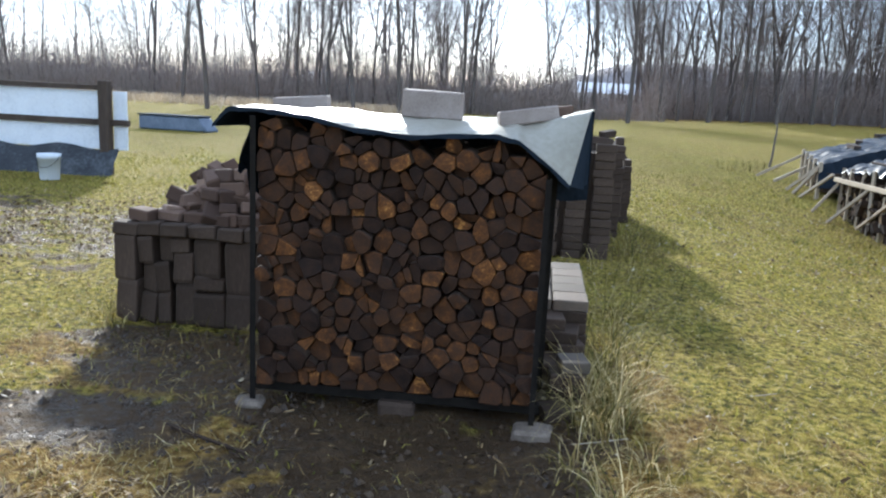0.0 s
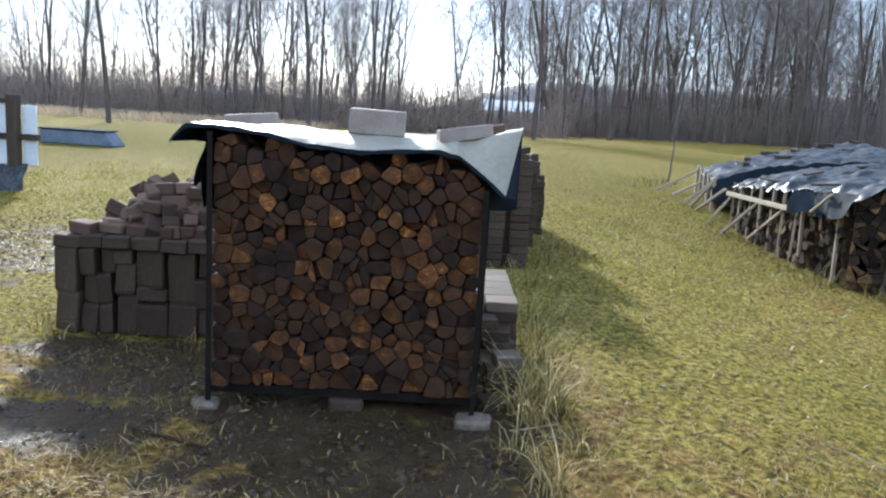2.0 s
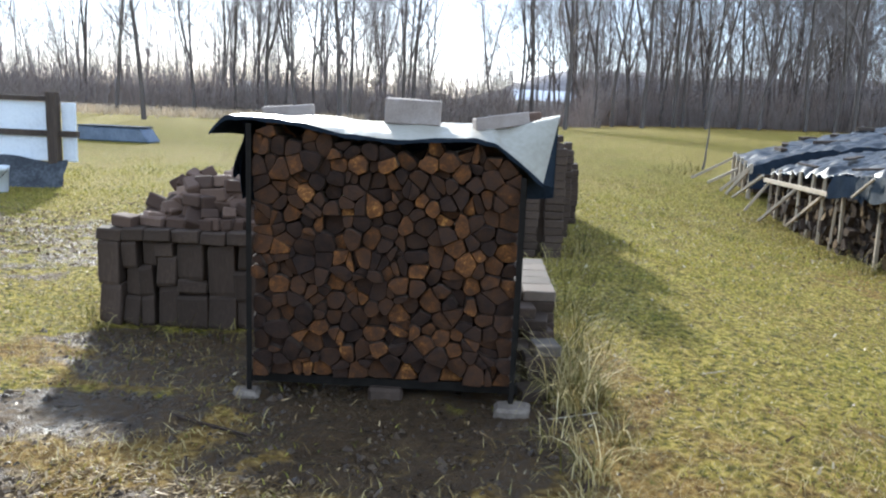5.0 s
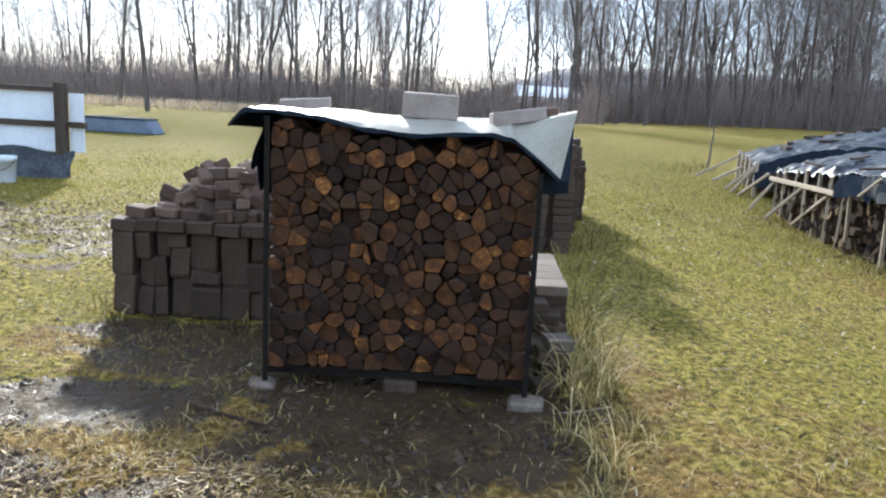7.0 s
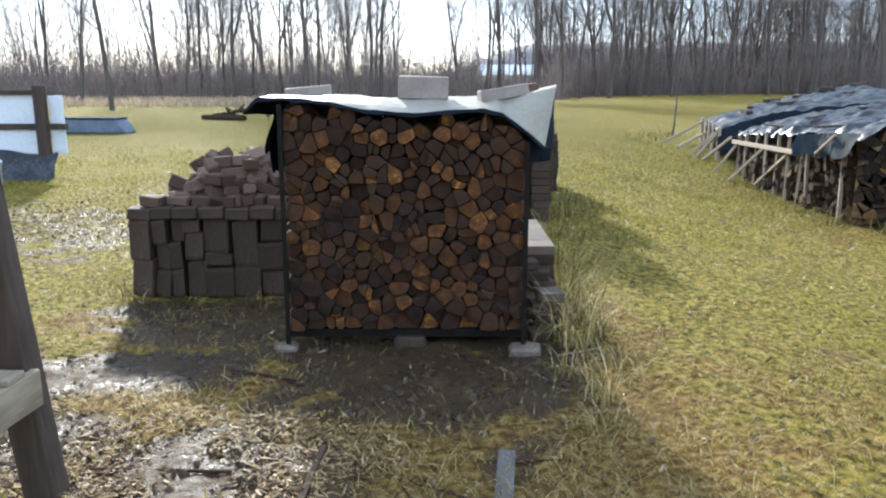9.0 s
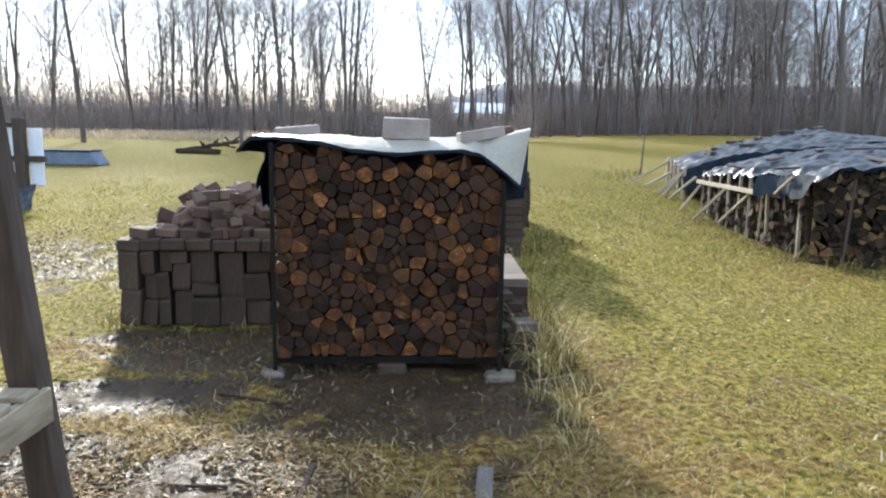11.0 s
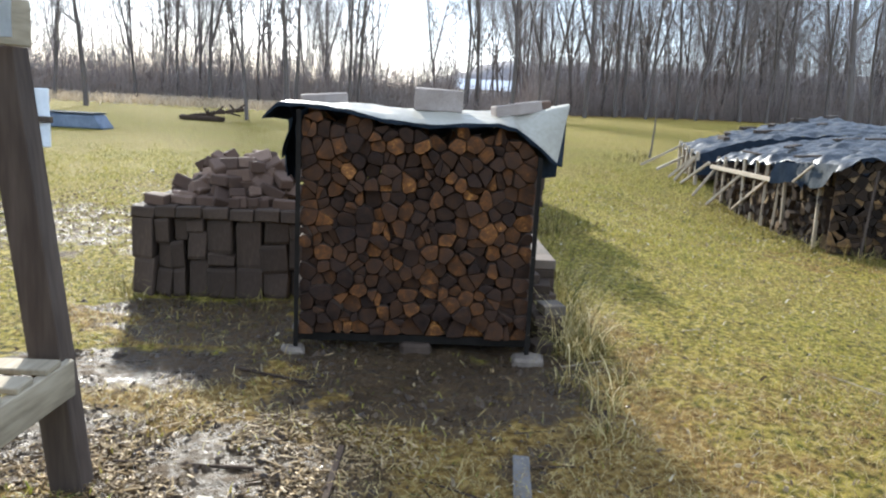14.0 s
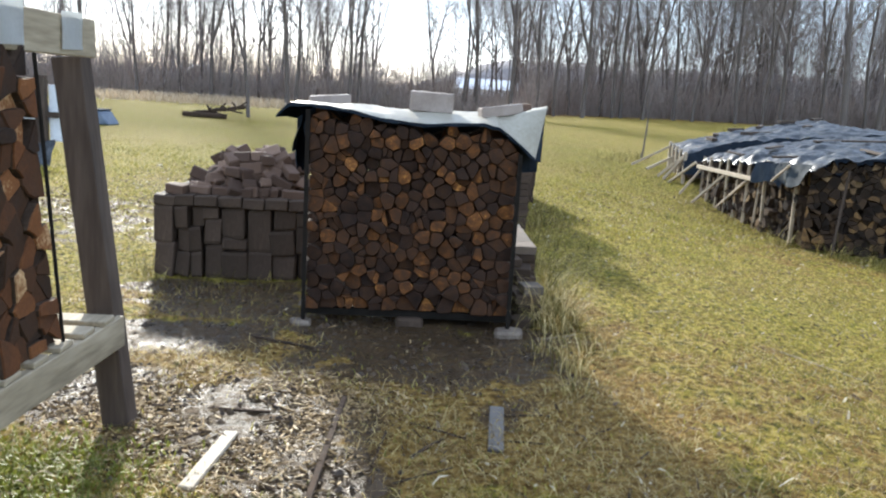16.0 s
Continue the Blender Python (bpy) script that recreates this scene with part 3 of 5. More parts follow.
M_BLOCK = mat("pinkish_block", [(0.21, 0.165, 0.132), (0.29, 0.235, 0.195), (0.37, 0.31, 0.265)], scale=10, fine=130, rough=0.9, bump=0.5, dist=0.004)
weight(-0.505, 3.70, 1.378, 0, 1.5, -2, (0.28, 0.09, 0.128), "pale concrete block on edge on the tarpaulin", M_BLOCK)
weight(-0.05, 3.66, 1.378, -4, -9, 8, (0.27, 0.14, 0.07), "pale concrete block lying on the tarpaulin", M_BLOCK)
weight(-1.18, 3.85, 1.382, 0, -5, 10, (0.27, 0.14, 0.065), "pale concrete block lying on the tarpaulin", M_BLOCK)

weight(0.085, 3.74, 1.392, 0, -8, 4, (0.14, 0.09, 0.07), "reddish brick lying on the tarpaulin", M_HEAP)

# ---- bricks ----
BRICKS, HEAPED = [], []


def brick_meshes():
    for k in range(7):
        rnd = random.Random(40 + k)
        bm = bmesh.new()
        box(bm, (-0.095, -0.047, 0), (0.095, 0.047, 0.078), None, rnd.uniform(0.006, 0.012), 0.005, rnd)
        me = bpy.data.meshes.new("brick")
        bm.to_mesh(me)
        bm.free()
        me.materials.append(M_BRICK)
        BRICKS.append(me)
        # The same brick again in the sunlit heap colour.
        paler = me.copy()
        paler.materials[0] = M_HEAP
        HEAPED.append(paler)


brick_meshes()


def brick(parent, x, y, z, rx=0, ry=0, rz=0, rnd=random, scale=(1, 1, 1), meshes=BRICKS):
    ob = new("brick", rnd.choice(meshes))
    ob.parent = parent
    ob.matrix_basis = pose(x, y, z, rx, ry, rz) @ Matrix.Diagonal((*scale, 1))
    return ob


def brick_pile():
    pile = empty("brick_pile", (-1.98, 4.9, 0), label="block of stacked old bricks with loose bricks heaped on top", category="brick pile")
    rnd = random.Random(5)
    W, D = 1.16, 0.95
    # the front: leaning columns of bricks set on end and on edge, with dark gaps, under a course of headers
    x = -W / 2
    while x < W / 2 - 0.06:
        w = rnd.uniform(0.10, 0.20)
        z, lean = 0.0, rnd.uniform(-2.5, 2.5)
        while z < 0.50:
            h = min(rnd.choice((0.10, 0.19, 0.20, 0.22, 0.27)), 0.555 - z)
            h = 0.555 - z if 0.555 - z - h < 0.07 else h
            if rnd.random() > 0.08 or z == 0.0:
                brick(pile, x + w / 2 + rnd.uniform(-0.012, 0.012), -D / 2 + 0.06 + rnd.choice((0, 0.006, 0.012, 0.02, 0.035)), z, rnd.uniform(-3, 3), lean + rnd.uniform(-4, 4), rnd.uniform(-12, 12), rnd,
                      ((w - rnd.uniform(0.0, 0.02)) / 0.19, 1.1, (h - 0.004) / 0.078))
            z += h
        x += w
    x = -W / 2
    while x < W / 2 - 0.08:
        w = rnd.uniform(0.15, 0.2)
        brick(pile, x + w / 2, -D / 2 + 0.055 + rnd.uniform(-0.02, 0.012), 0.553 + rnd.uniform(-0.004, 0.006), rnd.uniform(-3, 3), rnd.uniform(-4, 4), rnd.uniform(-9, 9), rnd, (w / 0.195, 1.2, rnd.uniform(0.95, 1.12)))
        x += w
    # the side that faces the track, and the rest of the top course
    for r in range(8):
        for k in range(4):
            brick(pile, -W / 2 + 0.05, -D / 2 + 0.26 + 0.2 * k + rnd.uniform(-0.01, 0.01), r * 0.0785, 0, 0, 90 + rnd.uniform(-4, 4), rnd)
    for k in range(5):
        for c in range(5):
            brick(pile, -W / 2 + 0.2 + 0.2 * c, -D / 2 + 0.24 + 0.16 * k, 7 * 0.0785, 0, 0, rnd.uniform(-8, 8), rnd)
    boxed("core", (-W / 2 + 0.1, -D / 2 + 0.2, 0.0), (W / 2 - 0.05, D / 2 - 0.05, 0.55), M_BRICK, pile, label="inner bricks of the pile")
    # a first loose course along the front edge, then the heap
    x = -W / 2 + 0.16
    while x < W / 2 - 0.05:
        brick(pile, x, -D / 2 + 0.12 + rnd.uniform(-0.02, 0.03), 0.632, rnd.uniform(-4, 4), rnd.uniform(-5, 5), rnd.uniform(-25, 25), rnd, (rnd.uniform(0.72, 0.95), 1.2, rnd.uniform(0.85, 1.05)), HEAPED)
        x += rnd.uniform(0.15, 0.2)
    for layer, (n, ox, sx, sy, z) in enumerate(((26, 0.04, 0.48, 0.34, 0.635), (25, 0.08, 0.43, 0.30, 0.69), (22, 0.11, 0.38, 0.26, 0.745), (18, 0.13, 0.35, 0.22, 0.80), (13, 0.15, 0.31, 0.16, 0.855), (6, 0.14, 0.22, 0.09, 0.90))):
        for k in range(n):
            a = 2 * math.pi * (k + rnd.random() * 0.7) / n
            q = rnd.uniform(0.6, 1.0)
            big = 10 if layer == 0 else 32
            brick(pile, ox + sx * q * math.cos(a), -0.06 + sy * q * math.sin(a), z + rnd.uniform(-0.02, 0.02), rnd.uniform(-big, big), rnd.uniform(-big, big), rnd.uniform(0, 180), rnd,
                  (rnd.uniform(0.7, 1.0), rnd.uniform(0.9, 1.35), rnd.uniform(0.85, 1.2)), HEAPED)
    boxed("core", (-0.25, -0.25, 0.55), (0.4, 0.15, 0.83), M_BRICK, pile, label="inner bricks of the heap", bevel=0.06)


brick_pile()


def paver_stacks():
    # a low square stack of pavers behind the firewood
    st = empty("paver_stack", (-0.09, 4.6, 0), label="low stack of grey square pavers with rough weeds round it", category="paver stack")
    rnd = random.Random(8)
    bm = bmesh.new()
    box(bm, (-0.095, -0.095, 0), (0.095, 0.095, 0.06), None, 0.006, 0.003, rnd)
    me = bpy.data.meshes.new("paver")
    bm.to_mesh(me)
    bm.free()
    me.materials.append(M_PAVER)
    # Darker copy: shade on the stack's lower sides put into the colour.
    shaded = me.copy()
    shaded.materials[0] = M_BRICK
    for r in range(7):
        for i in range(5):
            for j in range(5):
                if r < 6 and i < 4 and j > 0:
                    continue
                ob = new("paver", me if r > 5 else shaded)
                ob.parent = st
                ob.matrix_basis = pose(-0.47 + 0.2 * i + rnd.uniform(-0.004, 0.004), -0.4 + 0.2 * j + rnd.uniform(-0.004, 0.004), 0.005 + 0.0625 * r, 0, 0, rnd.uniform(-1.5, 1.5))
    boxed("core", (-0.55, -0.38, 0.0), (0.3, 0.46, 0.37), M_BRICK, st, label="inner pavers of the stack")
    # a few pavers and blocks stepping down beside it
    for x, y, z, turn, s in ((0.22, 3.92, 0.0, 4, 1.2), (0.24, 3.93, 0.062, -3, 1.1), (0.2, 3.9, 0.125, 8, 1.15), (0.25, 3.72, 0.19, 12, 0.75), (0.22, 3.72, 0.0, 5, 0.9), (0.23, 3.72, 0.063, 8, 0.9), (0.22, 3.72, 0.126, 3, 0.9),
                             (0.17, 3.55, 0.0, 20, 0.75), (0.12, 4.05, 0.31, 6, 0.9), (0.23, 4.0, 0.19, 15, 0.8), (0.2, 4.02, 0.25, -6, 0.9)):
        ob = new("paver", me if (z, s) == (0.19, 0.75) else shaded)
        ob.matrix_basis = pose(x, y, z, 0, 0, turn) @ Matrix.Diagonal((s, s, 1, 1))
        tagged(ob, "loose paver in a small pile beside the firewood", "paver", "loose pavers")
    # tall brick stacks on pallets further back
    for x0, x1, y0, y1, rows in ((-0.45, 0.74, 7.45, 8.5, 14), (-0.1, 0.96, 8.75, 9.75, 14), (0.1, 1.2, 9.95, 11.1, 10)):
        s2 = empty("brick_stack", ((x0 + x1) / 2, (y0 + y1) / 2, gz(x0, y0)), label="tall square stack of old bricks with an uneven top", category="brick stack", group="brick stacks behind")
        w, d = x1 - x0, y1 - y0
        n = int(w / 0.2)
        for r in range(rows):
            for i in range(n):
                if r == rows - 1 and rnd.random() < 0.35:
                    continue
                brick(s2, -w / 2 + 0.1 + i * (w - 0.2) / (n - 1) + rnd.uniform(-0.012, 0.012), -d / 2 + 0.05, 0.0 + r * 0.079, 0, 0, rnd.uniform(-3, 3), rnd)
            for j in range(1, 5):
                if r == rows - 1 and rnd.random() < 0.35:
                    continue
                brick(s2, w / 2 - 0.05, -d / 2 + 0.05 + j * 0.2 + rnd.uniform(-0.01, 0.01), r * 0.079, 0, 0, 90 + rnd.uniform(-4, 4), rnd)
        for k in range(10):
            brick(s2, rnd.uniform(-w / 2 + 0.2, w / 2 - 0.1), rnd.uniform(-d / 2 + 0.15, d / 2 - 0.1), rows * 0.079 - 0.1 + rnd.uniform(0, 0.09), rnd.uniform(-8, 8), rnd.uniform(-8, 8), rnd.uniform(0, 180), rnd)
        boxed("core", (-w / 2 + 0.08, -d / 2 + 0.09, 0), (w / 2 - 0.09, d / 2, rows * 0.079 - 0.09), M_BRICK, s2, label="inner bricks of the stack")


paver_stacks()


# ---- the wooden rack close to the camera's path ----
def wood_rack():
    rk = empty("wood_rack", (-2.2, 1.0, 0), label="timber firewood rack with dark posts and weathered rails", category="wood rack")

    def t(name, a, b, w, h, material, label=""):
        o = Vector((2.2, -1.0, 0))
        return timber(name, Vector(a) + o, Vector(b) + o, w, h, material, rk, label)
    # the rails run a little askew and butt against the posts
    for dx in (0.0, -0.56):
        t("rail", (-2.055 + dx, -1.2, 0.435), (-1.8066 + dx, 1.745, 0.435), 0.038, 0.132, M_LUMBER, "weathered lower rail")
        t("rail", (-2.13 + dx, -1.2, 1.628), (-1.883 + dx, 1.715, 1.628), 0.038, 0.145, M_LUMBER, "weathered upper rail")
        for y, sx in ((1.76, 0.0), (-1.27, -0.245)):
            t("post", (-1.815 + dx + sx, y, gz(-1.8, y) - 0.06), (-1.983 + dx + sx, y, 1.555), 0.112, 0.112, M_POST, "dark stained post")
    for k in range(14):
        y = 1.62 - k * 0.165
        x = -1.80 - 0.084 * (1.695 - y)
        t("slat", (x - 0.6, y, 0.513), (x + 0.005, y, 0.513), 0.105, 0.022, M_LUMBER, "weathered deck slat")
    t("stay", (-1.853, 1.312, 0.52), (-1.868, 1.212, 1.555), 0.012, 0.014, M_STEEL, "dark steel strip at the end of the logs")
    # papers pinned on the upper rail
    for y0, y1, z0, z1 in ((1.45, 1.60, 1.575, 1.71), (1.07, 1.22, 1.57, 1.725)):
        bm = bmesh.new()
        sheet(bm, lambda u, v: Vector((lerp(-1.8815 - 0.084 * (1.695 - y0), -1.8815 - 0.084 * (1.695 - y1), u) + 0.022 + 2.2 + 0.003 * math.sin(u * 4 + v * 3), lerp(y0, y1, u) - 1.0, lerp(z0, z1, v) + 0.006 * u)), 6, 6)
        bmesh.ops.solidify(bm, geom=bm.faces[:], thickness=0.002)
        part("paper", bm, M_PAPER, rk, "faded blank paper sheet on the rail")
    logs = empty("rack_firewood", (-1.866, 1.302, 0.525), label="split firewood stacked on the timber rack", category="firewood stack")
    c, n = math.cos(radians(4.8)), math.sin(radians(4.8))
    m = Matrix(((-n, -c, -0.012, 0), (-c, n, -0.10, 0), (0, 0, 1, 0), (0, 0, 0, 1)))
    log_wall(logs, 1.72, 1.05, 172, 0.42, m, 21, lambda u: 1.02, M_END_FRESH, 0.0, 0.0, 0.011)


wood_rack()


# ---- covered rows of firewood at the far side of the grass ----
def covered_rows():
    rnd = random.Random(17)
    near = empty("covered_firewood", (5.0, 10.8, gz(5, 10.8)), label="long rows of firewood under wrinkled dark plastic sheets", category="firewood stack", group="covered firewood rows")
    z0 = near.location.z
    # logs showing at the near end and along the side
    log_wall(near, 2.3, 1.5, 270, 0.4, Matrix.Translation((-0.1, -1.66, 0.02)) @ Matrix.Rotation(radians(-28), 4, "Z"), 31, lambda u: 1.16 + 0.12 * u, M_END_SHADED, 0.45, 0.02, 0.03, M_END3)
    side = Matrix(((0, 1, 0, 0.0), (-1, 0, 0, 2.6), (0, 0, 1, 0.02), (0, 0, 0, 1)))
    log_wall(near, 4.0, 1.05, 230, 0.4, side, 32, lambda u: 0.80 + 0.06 * u, M_END, 1.0, 0.06, 0.05, M_END3)

    def roof(u, v):
        # u across to the right, v towards the back
        x = lerp(4.84, 10.6, u ** 1.5)
        d = x - 4.84
        y = lerp(max(9.02 - 0.53 * d, 7.6), 13.5, v)
        z = lerp(0.86 + 0.34 * (1 - math.exp(-d / 0.9)), 0.58 + 0.80 * (1 - math.exp(-d / 2.5)), v)
        p = Vector((x + 0.12 * v, y, z))
        p.z += 0.05 * noise.noise(Vector((x * 1.6, y * 1.6, 3))) + 0.05 * noise.noise(Vector((x * 2.2, y * 5, 1))) + 0.03 * noise.noise(Vector((x * 9, y * 8, 5))) + 0.04 * abs(math.sin(y * 1.9 + 0.8 * x)) - 0.03
        p.z += 0.10 * (0.35 - abs(noise.noise(Vector((x * 1.5 + 0.4 * y, y * 2.4, 9))))) + 0.05 * (0.3 - abs(noise.noise(Vector((x * 4 - y, y * 5, 6)))))
        p.z -= 0.03 * max(0, 1 - u * 18) + 0.09 * max(0, 1 - v * 14) * (0.6 + 0.8 * noise.noise(Vector((x * 3, 0, 0))))
        return p - near.location

    bm = bmesh.new()
    sheet(bm, roof, 110, 110)
    part("plastic_sheet", bm, M_PLASTIC, near, "wrinkled dark plastic sheet", True)

    # a folded corner that hangs down at the near end
    def flap(y0, y1, z0, low):
        def f(u, v):
            y = lerp(y0, y1, u)
            z = lerp(z0 + 0.05 * (1 - u), low(u), v)
            return Vector((4.82 - 0.06 * v + 0.02 * math.sin(u * 15 + v * 4), y, z)) - near.location
        return f
    bm = bmesh.new()
    sheet(bm, flap(9.7, 10.75, 0.74, lambda u: 0.46 + 0.04 * math.sin(u * 5)), 14, 10)
    part("plastic_sheet", bm, M_TARP_D, near, "dark folded edge of the sheet", True)
    bm = bmesh.new()
    sheet(bm, flap(8.98, 9.95, 0.80, lambda u: 0.74 - 0.62 * u ** 0.7 + 0.52 * u ** 2), 16, 12)
    part("plastic_sheet", bm, M_FLAP, near, "worn pale corner of the sheet hanging down", True)
    o = near.location

    def stake(a, b, w=0.05, h=0.05, parent=near, name="stake"):
        a, b = Vector(a), Vector(b)
        timber(name, a - parent.location, b - parent.location, w, h, M_STAKE, parent, "")
    timber("stick", Vector((4.72, 9.93, 0.52)) - o, Vector((4.76, 9.5, 0.80)) - o, 0.03, 0.03, M_STAKE, near, "pale stick leaning on the sheet")
    timber("post", Vector((5.12, 8.72, gz(5.1, 8.7) - 0.05)) - o, Vector((5.2, 8.72, 0.82)) - o, 0.022, 0.03, M_POST, near, "thin rusty steel post")
    for x, y, top in ((5.0, 9.55, 0.6), (5.02, 10.9, 0.52), (5.02, 11.3, 0.74), (5.03, 11.75, 0.7), (5.03, 12.15, 0.68), (5.03, 12.6, 0.66), (5.03, 13.05, 0.64), (5.04, 13.4, 0.62), (5.0, 10.55, 0.5)):
        stake((x - 0.06, y, gz(x, y) - 0.05), (x - 0.06 + rnd.uniform(-0.03, 0.03), y + rnd.uniform(-0.05, 0.05), top), 0.035 if y < 8.5 else 0.05, 0.04)
    # bar across the stakes with its slanting braces
    stake((4.90, 10.9, 0.445), (4.90, 13.5, 0.42), 0.05, 0.07, near, "crossbar")
    for y, z, fx, fy in ((11.2, 0.42, 4.95, 12.5), (12.2, 0.40, 4.61, 12.8), (13.4, 0.37, 4.6, 13.5), (13.7, 0.48, 4.73, 14.6)):
        stake((4.93, y, z), (fx, fy, gz(fx, fy)), 0.045, 0.045, near, "brace")
    # boards lying on the sheet
    for u, v, l, a in ((0.12, 0.25, 0.9, 20), (0.30, 0.12, 1.2, 80), (0.22, 0.62, 0.8, 50), (0.45, 0.5, 1.0, 10), (0.08, 0.7, 0.5, 100), (0.5, 0.85, 0.9, 30)):
        p = roof(u, v) + near.location + Vector((0, 0, 0.05))
        d = Vector((math.cos(radians(a)), math.sin(radians(a)), 0.03)) * l / 2
        ob = timber("board", p - d, p + d, 0.09, 0.03, M_POST, None)
        tagged(ob, "dark weathered board lying on the plastic sheet", "board", "boards on the sheets")

    far = empty("covered_firewood", (4.8, 16.2, gz(4.8, 16.2)), label="further rows of firewood under rumpled dark plastic", category="firewood stack", group="covered firewood rows")

    def roof2(u, v):
        d = 5.2 * u
        y = lerp(14.6, 17.4 + 0.2 * d, v)
        x = 4.98 + d + 0.22 * (y - 14.6)
        z = lerp(0.58 + 0.72 * (1 - math.exp(-d / 2.4)), 0.66 + 0.21 * d - max(0, d - 3.5) * 0.35, v)
        p = Vector((x, y, z))
        p.z += 0.05 * noise.noise(Vector((x * 1.7, y * 1.7, 7))) + 0.06 * noise.noise(Vector((x * 4, y * 4, 2))) + 0.02 * noise.noise(Vector((x * 9, y * 9, 2)))
        p.z += 0.12 * (0.35 - abs(noise.noise(Vector((x * 1.3, y * 1.8 + 0.5 * x, 9))))) + 0.05 * (0.3 - abs(noise.noise(Vector((x * 4, y * 4, 6)))))
        p.z -= 0.08 * max(0, 1 - u * 14)
        return p - far.location
    bm = bmesh.new()
    sheet(bm, roof2, 90, 60)
    part("plastic_sheet", bm, M_PLASTIC, far, "rumpled dark plastic sheet", True)

    # boards and lumps that hold the far sheet down
    for u, v, l, a in ((0.2, 0.85, 0.5, 70), (0.3, 0.9, 0.4, 20), (0.42, 0.93, 0.6, 60), (0.55, 0.93, 0.4, 10), (0.7, 0.92, 0.6, 40), (0.15, 0.5, 0.5, 85), (0.35, 0.5, 0.8, 15), (0.6, 0.6, 0.6, 50)):
        p = roof2(u, v) + far.location + Vector((0, 0, 0.03))
        d = Vector((math.cos(radians(a)), math.sin(radians(a)), 0.04)) * l / 2
        ob = timber("board", p - d, p + d, 0.13, 0.07, M_POST, None)
        tagged(ob, "dark weathered board lying on the plastic sheet", "board", "boards on the sheets")

    def front2(u, v):
        a = roof2(u, 0)
        b = Vector((a.x + 0.02 * math.sin(u * 30), a.y - 0.1 - 0.03 * math.sin(u * 22), lerp(a.z, 0.05, 0.9)))
        return a.lerp(b, v)
    bm = bmesh.new()
    sheet(bm, front2, 50, 8)
    part("plastic_sheet", bm, M_TARP_D, far, "dark plastic hanging down the front", True)
    side = Matrix(((-0.215, 0.977, 0, 0.86), (-0.977, -0.215, 0, 1.1), (0, 0, 1, 0.02), (0, 0, 0, 1)))
    log_wall(far, 2.8, 0.7, 70, 0.4, side, 33, lambda u: 0.42, M_END_SHADED, 0.0, 0.05)
    for x, y, top in ((5.02, 14.6, 0.62), (5.15, 15.3, 0.64), (5.3, 16.0, 0.66), (5.45, 16.7, 0.68), (5.6, 17.4, 0.70)):
        stake((x, y, gz(x, y) - 0.05), (x, y, top), 0.06, 0.06, far)
    for y, z, fx, fy in ((14.6, 0.55, 4.72, 14.95), (15.0, 0.50, 4.68, 15.25), (16.5, 0.40, 4.8, 16.5), (17.3, 0.60, 4.73, 17.55)):
        stake((5.02 + 0.21 * (y - 14.6), y, z), (fx, fy, gz(fx, fy)), 0.055, 0.055, far, "brace")
    boxed("core", (1.0, -1.2, 0.0), (5.2, 1.1, 0.5), M_BARK, far, label="inner logs of the rows")
    boxed("core", (0.42, -1.25, 0.02), (5.6, 2.6, 0.60), M_BARK, near, label="inner logs of the rows")


covered_rows()


# ---- the white panelled pen at the edge of the yard ----
def white_pen():
    pen = empty("panel_pen", (-7.6, 11.4, 0), label="low pen of white panels with dark timber rails and posts", category="pen")
    for x0, x1 in ((-2.3, 0.95), (1.12, 1.34)):
        for z0, z1 in ((0.84, 1.27), (0.38, 0.76)):
            boxed("panel", (x0, -0.02, z0), (x1, 0.02, z1), M_WHITE, pen, bevel=0.008, label="white panel")
    timber("rail", (-2.4, -0.05, 0.80), (1.4, -0.05, 0.80), 0.06, 0.09, M_POST, pen)
    timber("rail", (-2.4, -0.03, 1.32), (1.1, -0.03, 1.32), 0.12, 0.07, M_POST, pen)
    timber("post", (1.03, -0.08, -0.05), (1.03, -0.08, 1.42), 0.15, 0.15, M_POST, pen)
    timber("post", (-2.3, -0.08, -0.05), (-2.3, -0.08, 1.42), 0.15, 0.15, M_POST, pen)

    def skirt(u, v):
        x = lerp(-2.3, 1.25, u)
        return Vector((x, -0.12 - 0.25 * v + 0.05 * noise.noise(Vector((x * 4, v * 3, 0))), lerp(0.42 + 0.04 * math.sin(x * 5), 0.0, v)))
    bm = bmesh.new()
    sheet(bm, skirt, 50, 10)
    part("skirt", bm, M_PLASTIC, pen, "black plastic along the foot of the panels", True)


white_pen()


